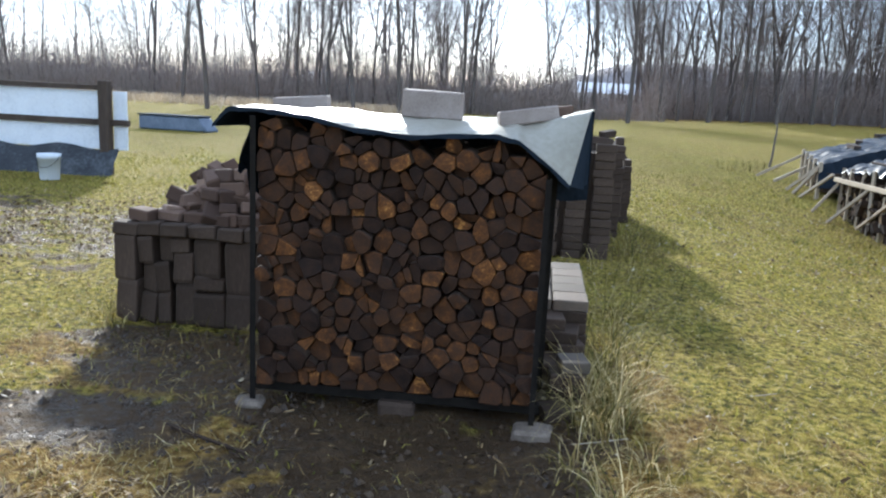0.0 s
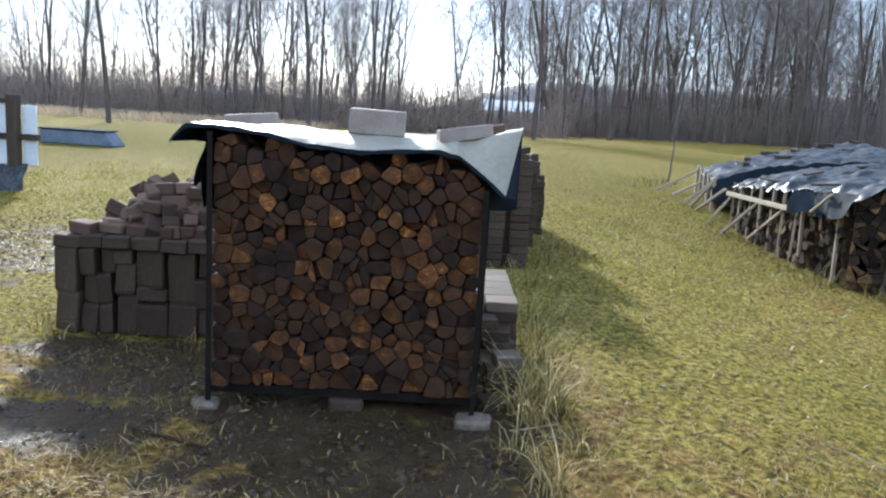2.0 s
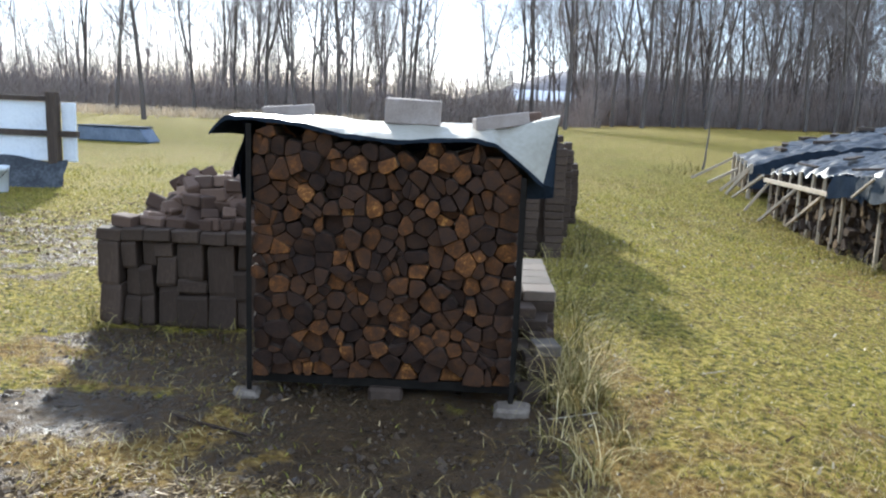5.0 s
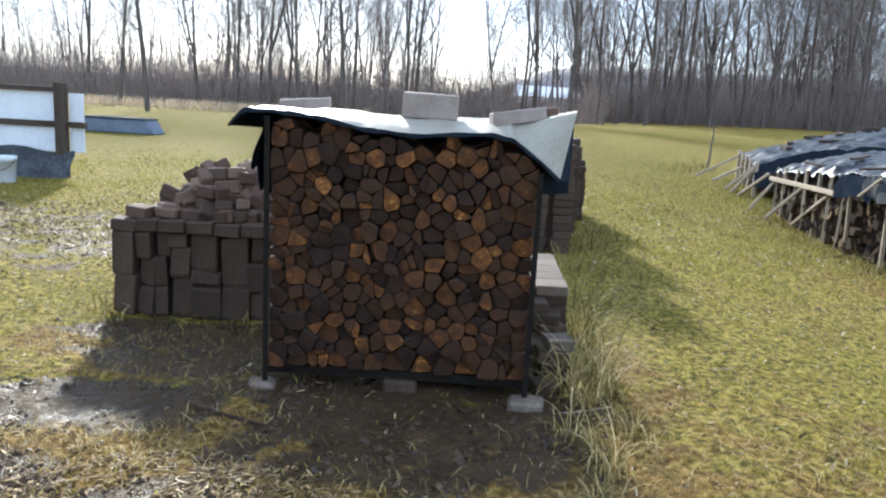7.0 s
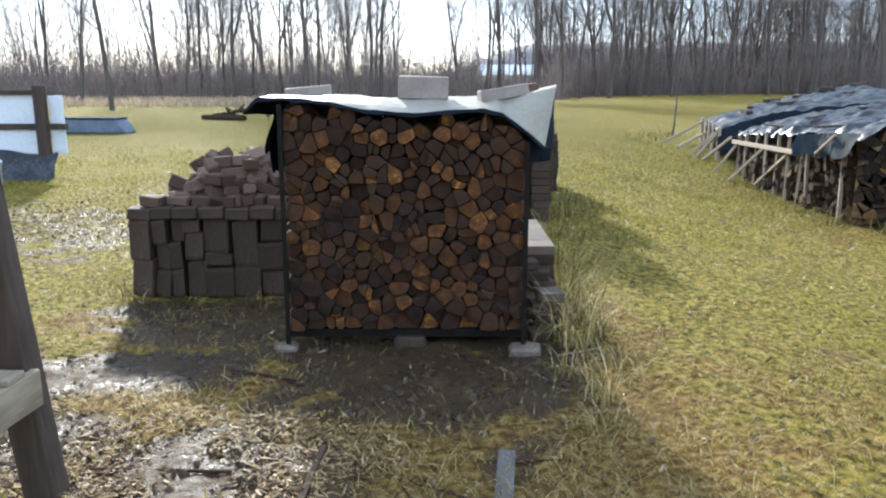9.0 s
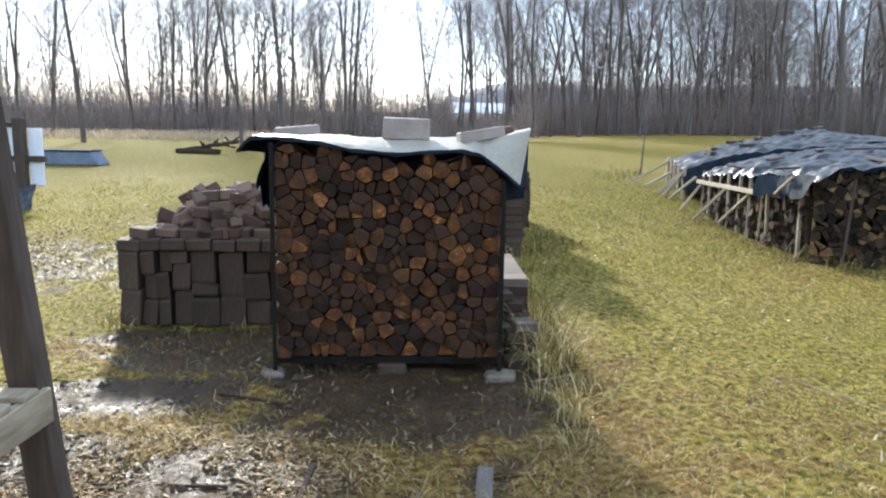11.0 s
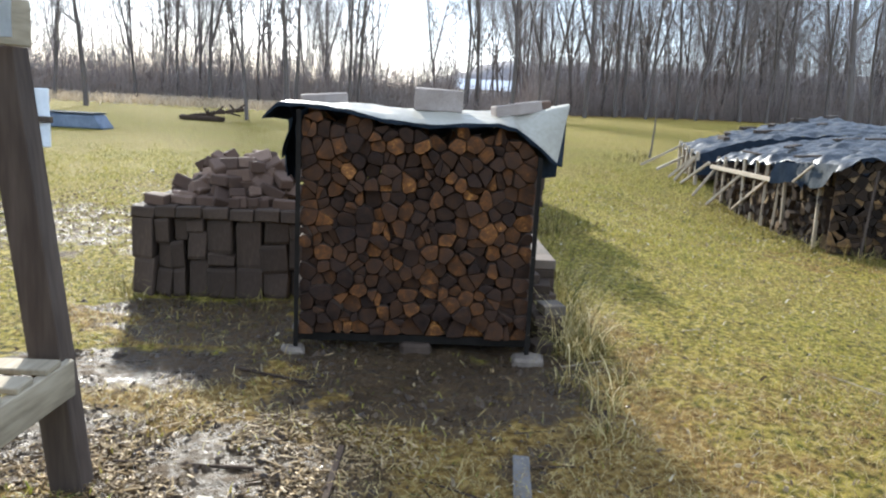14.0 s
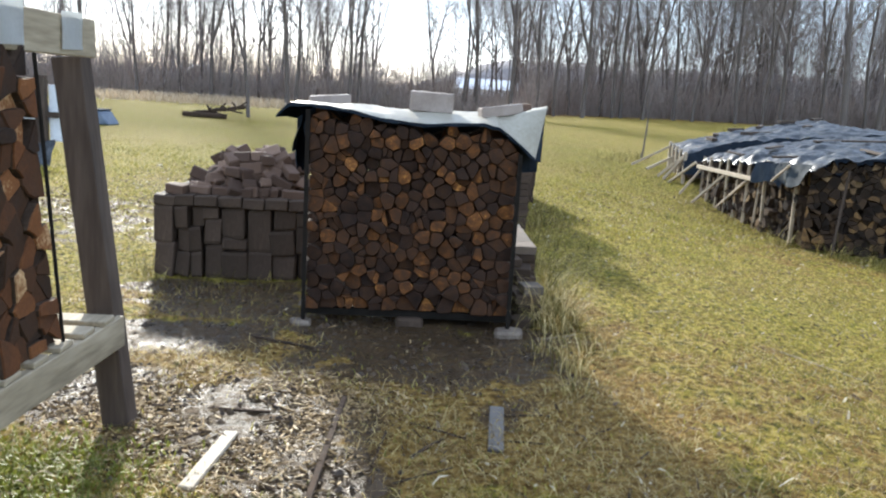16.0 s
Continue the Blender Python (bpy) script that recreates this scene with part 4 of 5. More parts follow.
def bucket(x, y):
    thing = empty("bucket", (x, y, gz(x, y)), label="white plastic bucket on the ground by the pen", category="bucket")
    bm = bmesh.new()
    prof = [(0.0, 0.0), (0.125, 0.0), (0.132, 0.01), (0.15, 0.30), (0.158, 0.30), (0.158, 0.33), (0.162, 0.37), (0.152, 0.37), (0.147, 0.31), (0.128, 0.02), (0.0, 0.02)]
    n = 24
    rings = [[bm.verts.new((r * math.cos(2 * math.pi * k / n), r * math.sin(2 * math.pi * k / n), z)) for k in range(n)] for r, z in prof[1:-1]]
    for a, b in zip(rings, rings[1:]):
        for k in range(n):
            bm.faces.new((a[k], a[(k + 1) % n], b[(k + 1) % n], b[k]))
    bm.faces.new(rings[0][::-1])
    bm.faces.new(rings[-1])
    body = part("body", bm, M_BUCKET, thing, smooth=True)
    bm = bmesh.new()
    for k in range(10):
        a, b = math.pi * k / 10, math.pi * (k + 1) / 10
        beam(bm, (0.166 * math.cos(a), -0.06 * math.sin(a) - 0.10 * math.sin(a), 0.34 - 0.16 * math.sin(a)), (0.166 * math.cos(b), -0.16 * math.sin(b), 0.34 - 0.16 * math.sin(b)), 0.006, 0.006, 0)
    part("handle", bm, M_STEEL, body, "thin wire handle")


bucket(-6.95, 10.45)


def trough(x, y, turn):
    thing = empty("trough", (x, y, gz(x, y)), label="long dark blue trough standing in the grass", category="trough")
    thing.rotation_euler.z = radians(turn)
    bm = bmesh.new()
    for v in box(bm, (-1.0, -0.35, 0), (1.0, 0.35, 0.42), None, 0.04):
        if v.co.x > 0.5:
            v.co.x += 0.28 * (0.42 - v.co.z) / 0.42
    part("body", bm, M_BLUE, thing)
    bm = bmesh.new()
    box(bm, (-1.02, -0.38, 0.42), (1.02, 0.38, 0.46), None, 0.015)
    part("lid", bm, M_FLAP, thing, "pale grey lid")


trough(-10.9, 22.6, -6)


def fallen_branch():
    bm = bmesh.new()
    rnd = random.Random(3)
    x0, y0 = -9.6, 30.6
    pts = [Vector((x0 + k * 0.35, y0 + rnd.uniform(-0.1, 0.1), 0.16 + 0.06 * k + rnd.uniform(-0.04, 0.04))) for k in range(7)]
    for a, b in zip(pts, pts[1:]):
        beam(bm, a, b, 0.16, 0.16, 0.04)
    for k in range(9):
        a = pts[rnd.randrange(1, 6)]
        beam(bm, a, a + Vector((rnd.uniform(-0.3, 0.9), rnd.uniform(-0.5, 0.3), rnd.uniform(-0.15, 0.3))), 0.06, 0.06, 0.01)
    beam(bm, (x0 - 0.4, y0, 0.12), (x0 + 1.4, y0 - 0.2, 0.1), 0.22, 0.2, 0.05)
    tagged(part("fallen_branch", bm, M_BARK), "dark fallen branch lying on the grass", "branch")


fallen_branch()


# ---- trees ----
def tube(segs, sides):
    """Verts and faces of tapered tubes, one per segment (p0, p1, r0, r1)."""
    segs = [s for s in segs]
    p0 = np.array([s[0] for s in segs]); p1 = np.array([s[1] for s in segs])
    r0 = np.array([s[2] for s in segs])[:, None, None]; r1 = np.array([s[3] for s in segs])[:, None, None]
    d = p1 - p0
    d /= np.linalg.norm(d, axis=1, keepdims=True) + 1e-9
    ref = np.where(np.abs(d[:, 2:3]) > 0.9, np.array([[1.0, 0, 0]]), np.array([[0, 0, 1.0]]))
    a = np.cross(d, ref); a /= np.linalg.norm(a, axis=1, keepdims=True)
    b = np.cross(d, a)
    ang = np.arange(sides) * 2 * np.pi / sides
    ring = np.cos(ang)[None, :, None] * a[:, None] + np.sin(ang)[None, :, None] * b[:, None]
    v = np.concatenate([p0[:, None] + ring * r0, p1[:, None] + ring * r1], 1).reshape(-1, 3)
    base = np.arange(len(segs))[:, None] * 2 * sides
    k = np.arange(sides)
    f = np.stack([base + k, base + (k + 1) % sides, base + sides + (k + 1) % sides, base + sides + k], -1).reshape(-1, 4)
    return v, f


def grow(rnd, height, radius, fork=0.4, lean=0.05, depth=4, bushy=1.0, low=0.12):
    """Segments of a bare tree: trunk ones, then limbs and twigs."""
    trunk, limbs, fine = [], [], []

    def branch(p, d, length, r, level):
        n = (10, 5, 3, 2, 1)[level]
        for i in range(n):
            t = i / n
            w = (0.035, 0.14, 0.22, 0.26, 0.26)[level]
            d = (d + Vector((rnd.gauss(0, w), rnd.gauss(0, w), rnd.gauss(0, 0.06) + (0.045 if level else 0.06)))).normalized()
            q = p + d * (length / n)
            ra, rb = r * (1 - 0.8 * t), r * (1 - 0.8 * (t + 1 / n))
            (trunk if level == 0 else limbs if level < 3 else fine).append((p, q, max(ra, 0.008), max(rb, 0.006)))
            p = q
            if level < depth and t >= (low, 0.15, 0.0, 0.0)[level]:
                k = int(rnd.choice(((1, 1, 2), (1, 1, 2), (1, 2, 2), (1, 2, 2))[level]) * bushy + rnd.random() * 0.5)
                for _ in range(k):
                    side = Vector((rnd.gauss(0, 1), rnd.gauss(0, 1), 0)).normalized()
                    nd = (d * rnd.uniform(0.6, 1.3) + side * rnd.uniform(0.5, 1.1) + Vector((0, 0, 0.1))).normalized()
                    ln = length * rnd.uniform(0.30, 0.62) * (1.1 - 0.45 * t) if level < 2 else rnd.uniform(0.5, 1.3)
                    branch(p, nd, ln, rb * rnd.uniform(0.36, 0.66), level + 1)
        return p

    d0 = Vector((rnd.gauss(0, lean), rnd.gauss(0, lean), 1)).normalized()
    branch(Vector((0, 0, -0.1)), d0, height, radius, 0)
    if rnd.random() < fork:
        a = trunk[2][1]
        s = Vector((rnd.choice((-1, 1)) * rnd.uniform(0.2, 0.35), rnd.uniform(-0.2, 0.2), 1)).normalized()
        branch(a, s, height * 0.75, radius * 0.7, 0)
    return trunk, limbs, fine


def spikes(segs):
    """Verts and faces of three-sided twigs that run to a point."""
    p0, p1 = np.array([s[0] for s in segs]), np.array([s[1] for s in segs])
    r = np.array([s[2] for s in segs])[:, None] * 1.3
    n = len(segs)
    ang = np.arange(n) * 1.7
    ring = [p0 + r * np.stack([np.cos(ang + k), np.sin(ang + k), np.full(n, 0.3 * k - 0.3)], -1) for k in (0, 2.1, 4.2)]
    v = np.stack(ring + [p1], 1).reshape(-1, 3)
    b = np.arange(n)[:, None] * 4
    return v, np.concatenate([b + [0, 1, 3], b + [1, 2, 3], b + [2, 0, 3]], 0)


TREES = []


def tree_models():
    for k in range(9):
        rnd = random.Random(60 + k)
        tr, li, fi = grow(rnd, rnd.uniform(12, 16), rnd.uniform(0.11, 0.17), fork=0.65, lean=0.018, bushy=1.1, low=rnd.choice((0.1, 0.2, 0.3)))
        v1, f1 = tube(tr, 7)
        v2, f2 = tube(li, 3)
        v3, f3 = spikes(fi)
        me1 = bpy.data.meshes.new("trunk")
        me1.from_pydata(v1.tolist(), [], f1.tolist())
        me1.materials.append(M_TREE)
        me1.shade_smooth()
        me2 = bpy.data.meshes.new("crown")
        verts = np.concatenate([v2, v3])
        me2.from_pydata(verts.tolist(), [], f2.tolist() + (f3 + len(v2)).tolist())
        me2.materials.append(M_TWIG)
        TREES.append((me1, me2))


tree_models()


def tree(x, y, kind, size, turn, label="tall bare deciduous tree at the edge of the wood"):
    t = empty("tree", (x, y, gz(x, y)), label=label, category="tree", group="bare trees")
    t.rotation_euler.z = radians(turn)
    t.scale = (size, size, size)
    for name, me in zip(("trunk", "crown"), TREES[kind % len(TREES)]):
        new(name, me).parent = t
    return t


def clearing(x, y):
    """True in the open lane between the trees, where the sky comes down to the bushes."""
    return -0.047 < (x + 0.6) / (y + 0.9) < 0.012


def low_brush(x, y):
    """1 where the brush is thin and low, before the white roof; 0 elsewhere."""
    lane = (x + 0.6) / (y + 0.9)
    return (lane > 0.046) & (lane < 0.132)


def wood():
    rnd = random.Random(9)
    # trees that can be told apart, free before the wood or along its edge
    for x, y, k, s in ((-7.93, 33.2, 0, 0.62), (-18.04, 41.3, 1, 1.0), (5.72, 52.7, 2, 1.3), (8.88, 61.0, 3, 1.15), (-9.0, 50.0, 4, 1.15), (-8.9, 52.6, 7, 1.0), (-18.8, 60.0, 5, 1.0), (-20.7, 62.0, 6, 1.1),
                       (-15.9, 58.0, 8, 0.95), (-12.8, 60.0, 2, 0.9), (-13.1, 66.0, 3, 0.9), (-5.6, 56.0, 5, 1.05), (-5.2, 60.0, 1, 1.2), (-21.3, 58.0, 0, 0.95), (-24.5, 52.0, 7, 1.0), (2.9, 60.0, 6, 1.1),
                       (10.4, 62.0, 4, 1.0), (12.3, 60.0, 8, 1.1), (15.4, 63.0, 1, 1.1), (17.1, 60.0, 0, 1.0), (21.4, 61.0, 5, 1.1), (29.0, 62.0, 2, 1.4), (31.0, 56.0, 6, 1.9), (32.4, 62.0, 3, 1.2), (36.0, 60.0, 8, 1.5)):
        tree(x, y, k, s, rnd.uniform(0, 360))
    # the edge of the wood, thin at the left and thick at the right
    for k in range(42):
        x, y = rnd.uniform(-62, 7), rnd.uniform(60, 92)
        if not clearing(x, y):
            tree(x, y, rnd.randrange(9), rnd.uniform(0.7, 1.1), rnd.uniform(0, 360))
    for k in range(64):
        x = rnd.uniform(9, 64)
        tree(x, rnd.uniform(64, 96) - 0.10 * x, rnd.randrange(9), rnd.uniform(0.75, 1.25), rnd.uniform(0, 360))


wood()


def far_wood():
    """The depth of the wood: thin trees and saplings past counting, in one mesh."""
    rnd = random.Random(77)
    rng = np.random.default_rng(7)
    models = []
    for k in range(5):
        tr, li, fi = grow(rnd, rnd.uniform(11, 17), rnd.uniform(0.09, 0.16), fork=0.3, depth=3)
        a, b = tube(tr, 4)
        c, d = tube([q for q in li if q[2] > 0.02], 3)
        e, g = spikes([q for q in li if q[2] <= 0.02] + fi)
        models.append((np.concatenate([a, c, e]), b.tolist() + (d + len(a)).tolist(), g + len(a) + len(c)))
    V, Q, T, base = [], [], [], 0
    for k in range(235):
        if k < 170:
            x = 8 + 66 * rnd.random() ** 0.8; y = rnd.uniform(72, 130) - 0.1 * x
        else:
            x = rnd.uniform(-75, 12); y = rnd.uniform(66, 130)
        if clearing(x, y):
            continue
        v, f, g = models[rnd.randrange(5)]
        s, a = rnd.uniform(0.7, 1.15), rnd.uniform(0, 6.28)
        R = np.array([[math.cos(a), -math.sin(a), 0], [math.sin(a), math.cos(a), 0], [0, 0, 1]])
        V.append(v @ R.T * s + np.array([x, y, gz(x, y)]))
        Q.append(np.array(f) + base)
        T.append(g + base)
        base += len(v)
    me = bpy.data.meshes.new("far_woods")
    me.from_pydata(np.concatenate(V).tolist(), [], np.concatenate(Q).tolist() + np.concatenate(T).tolist())
    me.materials.append(M_TREE)
    ob = new("far_woods", me)
    tagged(ob, "deep bare winter wood behind the edge trees", "trees", kind="stuff")
    # saplings: thin upright stems with short side twigs
    n = 7000
    side = rng.random(n)
    right = side < 0.45
    x = np.where(right, 8 + 62 * rng.random(n) ** 0.8, rng.uniform(-65, 10, n))
    y = np.where(right, 66 - 0.08 * x + rng.uniform(0, 45, n), 60 + rng.uniform(0, 50, n))
    h = np.where(right, rng.uniform(3, 13, n), 1.0 + rng.gamma(2.2, 1.5, n))
    lane = (x + 0.6) / (y + 0.9)
    h = np.where((lane > -0.05) & (lane < 0.015), 0.6 * h, h)
    h = np.where(low_brush(x, y) & (y < 116), 0.22 * h, h)
    p = np.stack([x, y, ground_z(x, y)], -1)
    tubes, twig = [], []
    r = rng.uniform(0.02, 0.05, n)
    for k in range(4):
        q = p + np.stack([rng.normal(0, 0.4, n), rng.normal(0, 0.4, n), h / 4], -1)
        tubes += list(zip(p, q, r * (1 - 0.22 * k), r * (0.78 - 0.22 * k)))
        for _ in range(5):
            f = rng.random((n, 1))
            a = p + (q - p) * f
            b = a + np.stack([rng.normal(0, 0.75, n), rng.normal(0, 0.75, n), rng.uniform(0.1, 1.0, n)], -1)
            twig += list(zip(a, b, np.full(n, 0.011)))
        p = q
    v, f = tube(tubes, 3)
    tagged(arrays("saplings", v, f, M_STEM), "thin young trunks filling the wood", "trees", kind="stuff")
    v, f = spikes(twig)
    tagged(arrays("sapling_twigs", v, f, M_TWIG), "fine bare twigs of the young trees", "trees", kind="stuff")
    # undergrowth: arching stems along the edge
    n = 15000
    side = rng.random(n) * 1.3
    x = np.where(side < 0.75, rng.uniform(8, 70, n), rng.uniform(-60, 9, n))
    y = np.where(side < 0.75, 66 - 0.08 * x + rng.exponential(9, n), 58 + rng.exponential(9, n))
    h = np.where(side < 0.75, rng.uniform(0.5, 3.2, n), 0.3 + rng.gamma(2.0, 0.9, n))
    h = np.where(low_brush(x, y), 0.4 * h, h)
    p0 = np.stack([x, y, ground_z(x, y)], -1)
    p1 = p0 + np.stack([rng.normal(0, 0.25, n), rng.normal(0, 0.25, n), 0.6 * h], -1)
    p2 = p1 + np.stack([rng.normal(0, 0.5, n), rng.normal(0, 0.5, n), 0.4 * h], -1)
    segs = list(zip(p0, p1, np.full(n, 0.03), np.full(n, 0.022))) + list(zip(p1, p2, np.full(n, 0.022), np.full(n, 0.008)))
    v, f = tube(segs, 3)
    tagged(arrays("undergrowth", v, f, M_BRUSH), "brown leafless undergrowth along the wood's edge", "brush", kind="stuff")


far_wood()


def hill():
    """Ground that rises under the distant wood, closing the view between the trunks."""
    xs = np.linspace(-260, 260, 400)
    rows = [(140, 0.3, 0, 0), (146, 1.8, 1.2, 5.0), (160, 2.4, 1.6, 6.5), (260, 2.8, 1.6, 8.0)]
    V = []
    for y, z, r, more in rows:
        for x in xs:
            V.append((x, y, z + more * float(smooth01(-6, 18, x * 146 / y)) + r * noise.noise(Vector((x * 0.06, y, 0))) + 0.8 * r * noise.noise(Vector((x * 0.5, y, 4)))))
    n = len(xs)
    F = [(j * n + i, j * n + i + 1, (j + 1) * n + i + 1, (j + 1) * n + i) for j in range(len(rows) - 1) for i in range(n - 1)]
    tagged(arrays("backdrop", V, F, M_HILL, smooth=True), "low brown wooded rise behind the trees, haze in its colour", "hill", kind="structure")


hill()


def barn(x0, x1, y, h):
    b = empty("barn", ((x0 + x1) / 2, y, gz(x0, y)), label="long low white building seen between the trees", category="building")
    w = (x1 - x0) / 2
    boxed("wall", (-w, 0, 0), (w, 8, h), M_WHITE, b, bevel=0.02)
    bm = bmesh.new()
    vs = [bm.verts.new(p) for p in ((-w - .4, -.5, h), (w + .4, -.5, h), (w + .4, 4, h + 1.6), (-w - .4, 4, h + 1.6), (w + .4, 8.5, h), (-w - .4, 8.5, h))]
    for q in ((0, 1, 2, 3), (3, 2, 4, 5), (1, 4, 2), (0, 3, 5), (0, 5, 4, 1)):
        bm.faces.new([vs[i] for i in q])
    part("roof", bm, M_WHITE, b, "white sheet roof")


barn(5.4, 14.4, 118, 2.4)
barn(-32.5, -29.5, 104, 1.9)


def sapling(x, y):
    t = empty("sapling", (x, y, gz(x, y)), label="thin young bare tree standing in the grass", category="tree")
    rnd = random.Random(2)
    segs, p = [], Vector((0, 0, -0.05))
    for k in range(6):
        q = p + Vector((rnd.gauss(0, 0.02), rnd.gauss(0, 0.02), 0.3))
        segs.append((p, q, 0.032 - 0.004 * k, 0.028 - 0.004 * k))
        p = q
    v, f = tube(segs, 6)
    arrays("trunk", v, f, M_TREE, t)
    tw = []
    for k in range(7):
        a = segs[rnd.randrange(3, 6)][1]
        tw.append((a, a + Vector((rnd.uniform(-0.3, 0.3), rnd.uniform(-0.2, 0.2), rnd.uniform(0.1, 0.35))), 0.007, 0.003))
    v, f = tube(tw, 4)
    arrays("crown", v, f, M_TWIG, t)


sapling(5.75, 20.3)


# ---- grass, straw and chips ----
def blades(name, x, y, height, width, spread, material, label, seed, category="grass", lift=0.0):
    rng = np.random.default_rng(seed)
    n = len(x)
    a = rng.uniform(0, 2 * np.pi, n)
    z = ground_z(x, y) + lift - 0.004
    base = np.stack([x, y, z], -1)
    side = np.stack([np.cos(a), np.sin(a), np.zeros(n)], -1) * (width / 2)[:, None]
    b = rng.uniform(0, 2 * np.pi, n)
    out = np.stack([np.cos(b), np.sin(b), np.zeros(n)], -1) * (spread * height)[:, None]
    up = np.stack([np.zeros(n), np.zeros(n), height], -1)
    mid = base + out * 0.35 + up * 0.62
    tip = base + out + up * (1 - 0.25 * spread[:, None])
    v = np.stack([base - side, base + side, mid + side * 0.7, mid - side * 0.7, tip], 1).reshape(-1, 3)
    i = np.arange(n)[:, None] * 5
    tri = np.concatenate([i + [0, 1, 2], i + [0, 2, 3], i + [3, 2, 4]], 0)
    tagged(arrays(name, v, tri, material), label, category, kind="stuff")


def tuft(cx, cy, r, m, length, seed, material):
    """One clump of arching dry blades."""
    rng = np.random.default_rng(seed)
    m, length = int(m * 0.6), length * 1.15
    x, y = rng.normal(cx, r, m), rng.normal(cy, r, m)
    keep = ~((x < 0.12) & (y > 3.3) & (x > -1.4))
    x, y = x[keep], y[keep]
    n = len(x)
    a = np.arctan2(y - cy, x - cx) + rng.normal(0, 0.9, n)
    ln, droop, w = length * rng.uniform(0.4, 1.5, n), rng.uniform(0.9, 2.9, n), rng.uniform(0.003, 0.0075, n) * (1 + 0.06 * cy)
    out = np.stack([np.cos(a), np.sin(a), np.zeros(n)], -1)
    side = np.stack([-np.sin(a), np.cos(a), np.zeros(n)], -1)
    p = np.stack([x, y, ground_z(x, y) - 0.01], -1)
    tilt = rng.uniform(0.05, 0.5, n)
    V = []
    for k in range(6):
        V += [p - side * (w * (1 - 0.17 * k) / 2)[:, None], p + side * (w * (1 - 0.17 * k) / 2)[:, None]]
        p = p + (out * np.sin(tilt)[:, None] + np.array([0, 0, 1.0]) * np.cos(tilt)[:, None]) * (ln / 5)[:, None]
        p[:, 2] = np.maximum(p[:, 2], ground_z(p[:, 0], p[:, 1]) + 0.012)
        tilt = tilt + droop / 5
    i = np.arange(n)[:, None] * 12
    F = np.concatenate([i + [2 * k, 2 * k + 1, 2 * k + 3, 2 * k + 2] for k in range(5)], 0)
    tagged(arrays("weed_tuft", np.stack(V, 1), F, material), "tuft of long arching dry grass and weeds", "weeds", "weed tufts", kind="stuff")


def lawn():
    rng = np.random.default_rng(12)

    def scatter(n, x0, x1, y0, y1, power=1.0):
        return rng.uniform(x0, x1, n), y0 + (y1 - y0) * rng.random(n) ** power

    x, y = scatter(330000, -8, 8, 0.7, 18, 1.7)
    view = np.abs(x + 0.5) < 0.75 * (y + 1.6) + 0.4
    patch = 0.55 + 0.9 * (np.sin(1.9 * x + 0.5) * np.sin(1.3 * y + 1.1) + 0.6 * np.sin(5.1 * x + 2 * y)) * 0.4
    keep = view & (rng.random(len(x)) < np.clip((18 - y) / 9, 0, 1) * np.clip(patch * (1 - 0.98 * mud_mask(x, y)) * (1 - 0.7 * straw_mask(x, y)), 0, 1))
    x, y = x[keep], y[keep]
    n = len(x)
    far = np.clip(y / 6, 1, 2.2)
    blades("grass", x, y, rng.uniform(0.012, 0.045, n) * np.sqrt(far), rng.uniform(0.003, 0.009, n) * far, rng.uniform(0.3, 1.6, n), M_GRASS, "short patchy winter lawn", 1)
    # dry straw lying flat
    x, y = scatter(110000, -3.4, 4.2, 0.8, 6.5, 1.3)
    keep = rng.random(len(x)) < np.clip(straw_mask(x, y) * 0.9 + 0.17, 0, 1) * np.clip(1 - 1.15 * mud_mask(x, y), 0.004, 1)
    x, y = x[keep], y[keep]
    n = len(x)
    blades("straw", x, y, rng.uniform(0.015, 0.07, n), rng.uniform(0.002, 0.005, n), rng.uniform(1.0, 3.0, n), M_STRAW, "flattened dry straw and dead grass", 2, "straw")
    # long arching weeds in tufts beside the stacks: place, spread, count, length
    for k, (cx, cy, r, m, ln) in enumerate(((0.37, 3.42, 0.07, 130, 0.32), (0.48, 3.56, 0.07, 110, 0.28), (0.30, 3.70, 0.05, 90, 0.30), (0.42, 3.88, 0.06, 110, 0.30), (0.50, 4.3, 0.09, 140, 0.30), (0.55, 4.8, 0.1, 130, 0.26),
                                            (0.62, 5.5, 0.15, 160, 0.26), (0.8, 6.7, 0.2, 160, 0.26), (0.95, 7.7, 0.2, 150, 0.26), (1.2, 8.8, 0.2, 130, 0.24), (0.38, 2.72, 0.06, 80, 0.20), (0.30, 2.35, 0.06, 50, 0.13),
                                            (0.55, 3.1, 0.08, 60, 0.16), (0.25, 3.02, 0.06, 50, 0.14), (-1.7, 4.25, 0.25, 110, 0.13), (-2.2, 4.3, 0.25, 120, 0.14), (-2.62, 4.45, 0.10, 100, 0.15), (4.7, 9.3, 0.12, 120, 0.26),
                                            (5.1, 8.6, 0.15, 140, 0.28), (5.5, 8.2, 0.15, 120, 0.26), (4.75, 10.1, 0.14, 90, 0.2), (4.72, 11.3, 0.2, 100, 0.2), (4.68, 12.6, 0.25, 110, 0.2), (5.4, 19.9, 0.4, 160, 0.3), (4.6, 18.6, 0.4, 140, 0.25))):
        if cy < 4.0 and cx > 0:
            # pale straw stalks among the green ones by the path, sunlight put into their colour
            tuft(cx, cy, 0.8 * r, m // 2, 1.15 * ln, 400 + k, M_TAN)
        tuft(cx, cy, r, m, ln, 300 + k, M_WEED)
    # dead leaves and flecks scattered on the grass
    x, y = scatter(22000, -5, 7, 0.8, 13, 1.6)
    keep = rng.random(len(x)) < 1 - 1.1 * mud_mask(x, y)
    x, y = x[keep], y[keep]
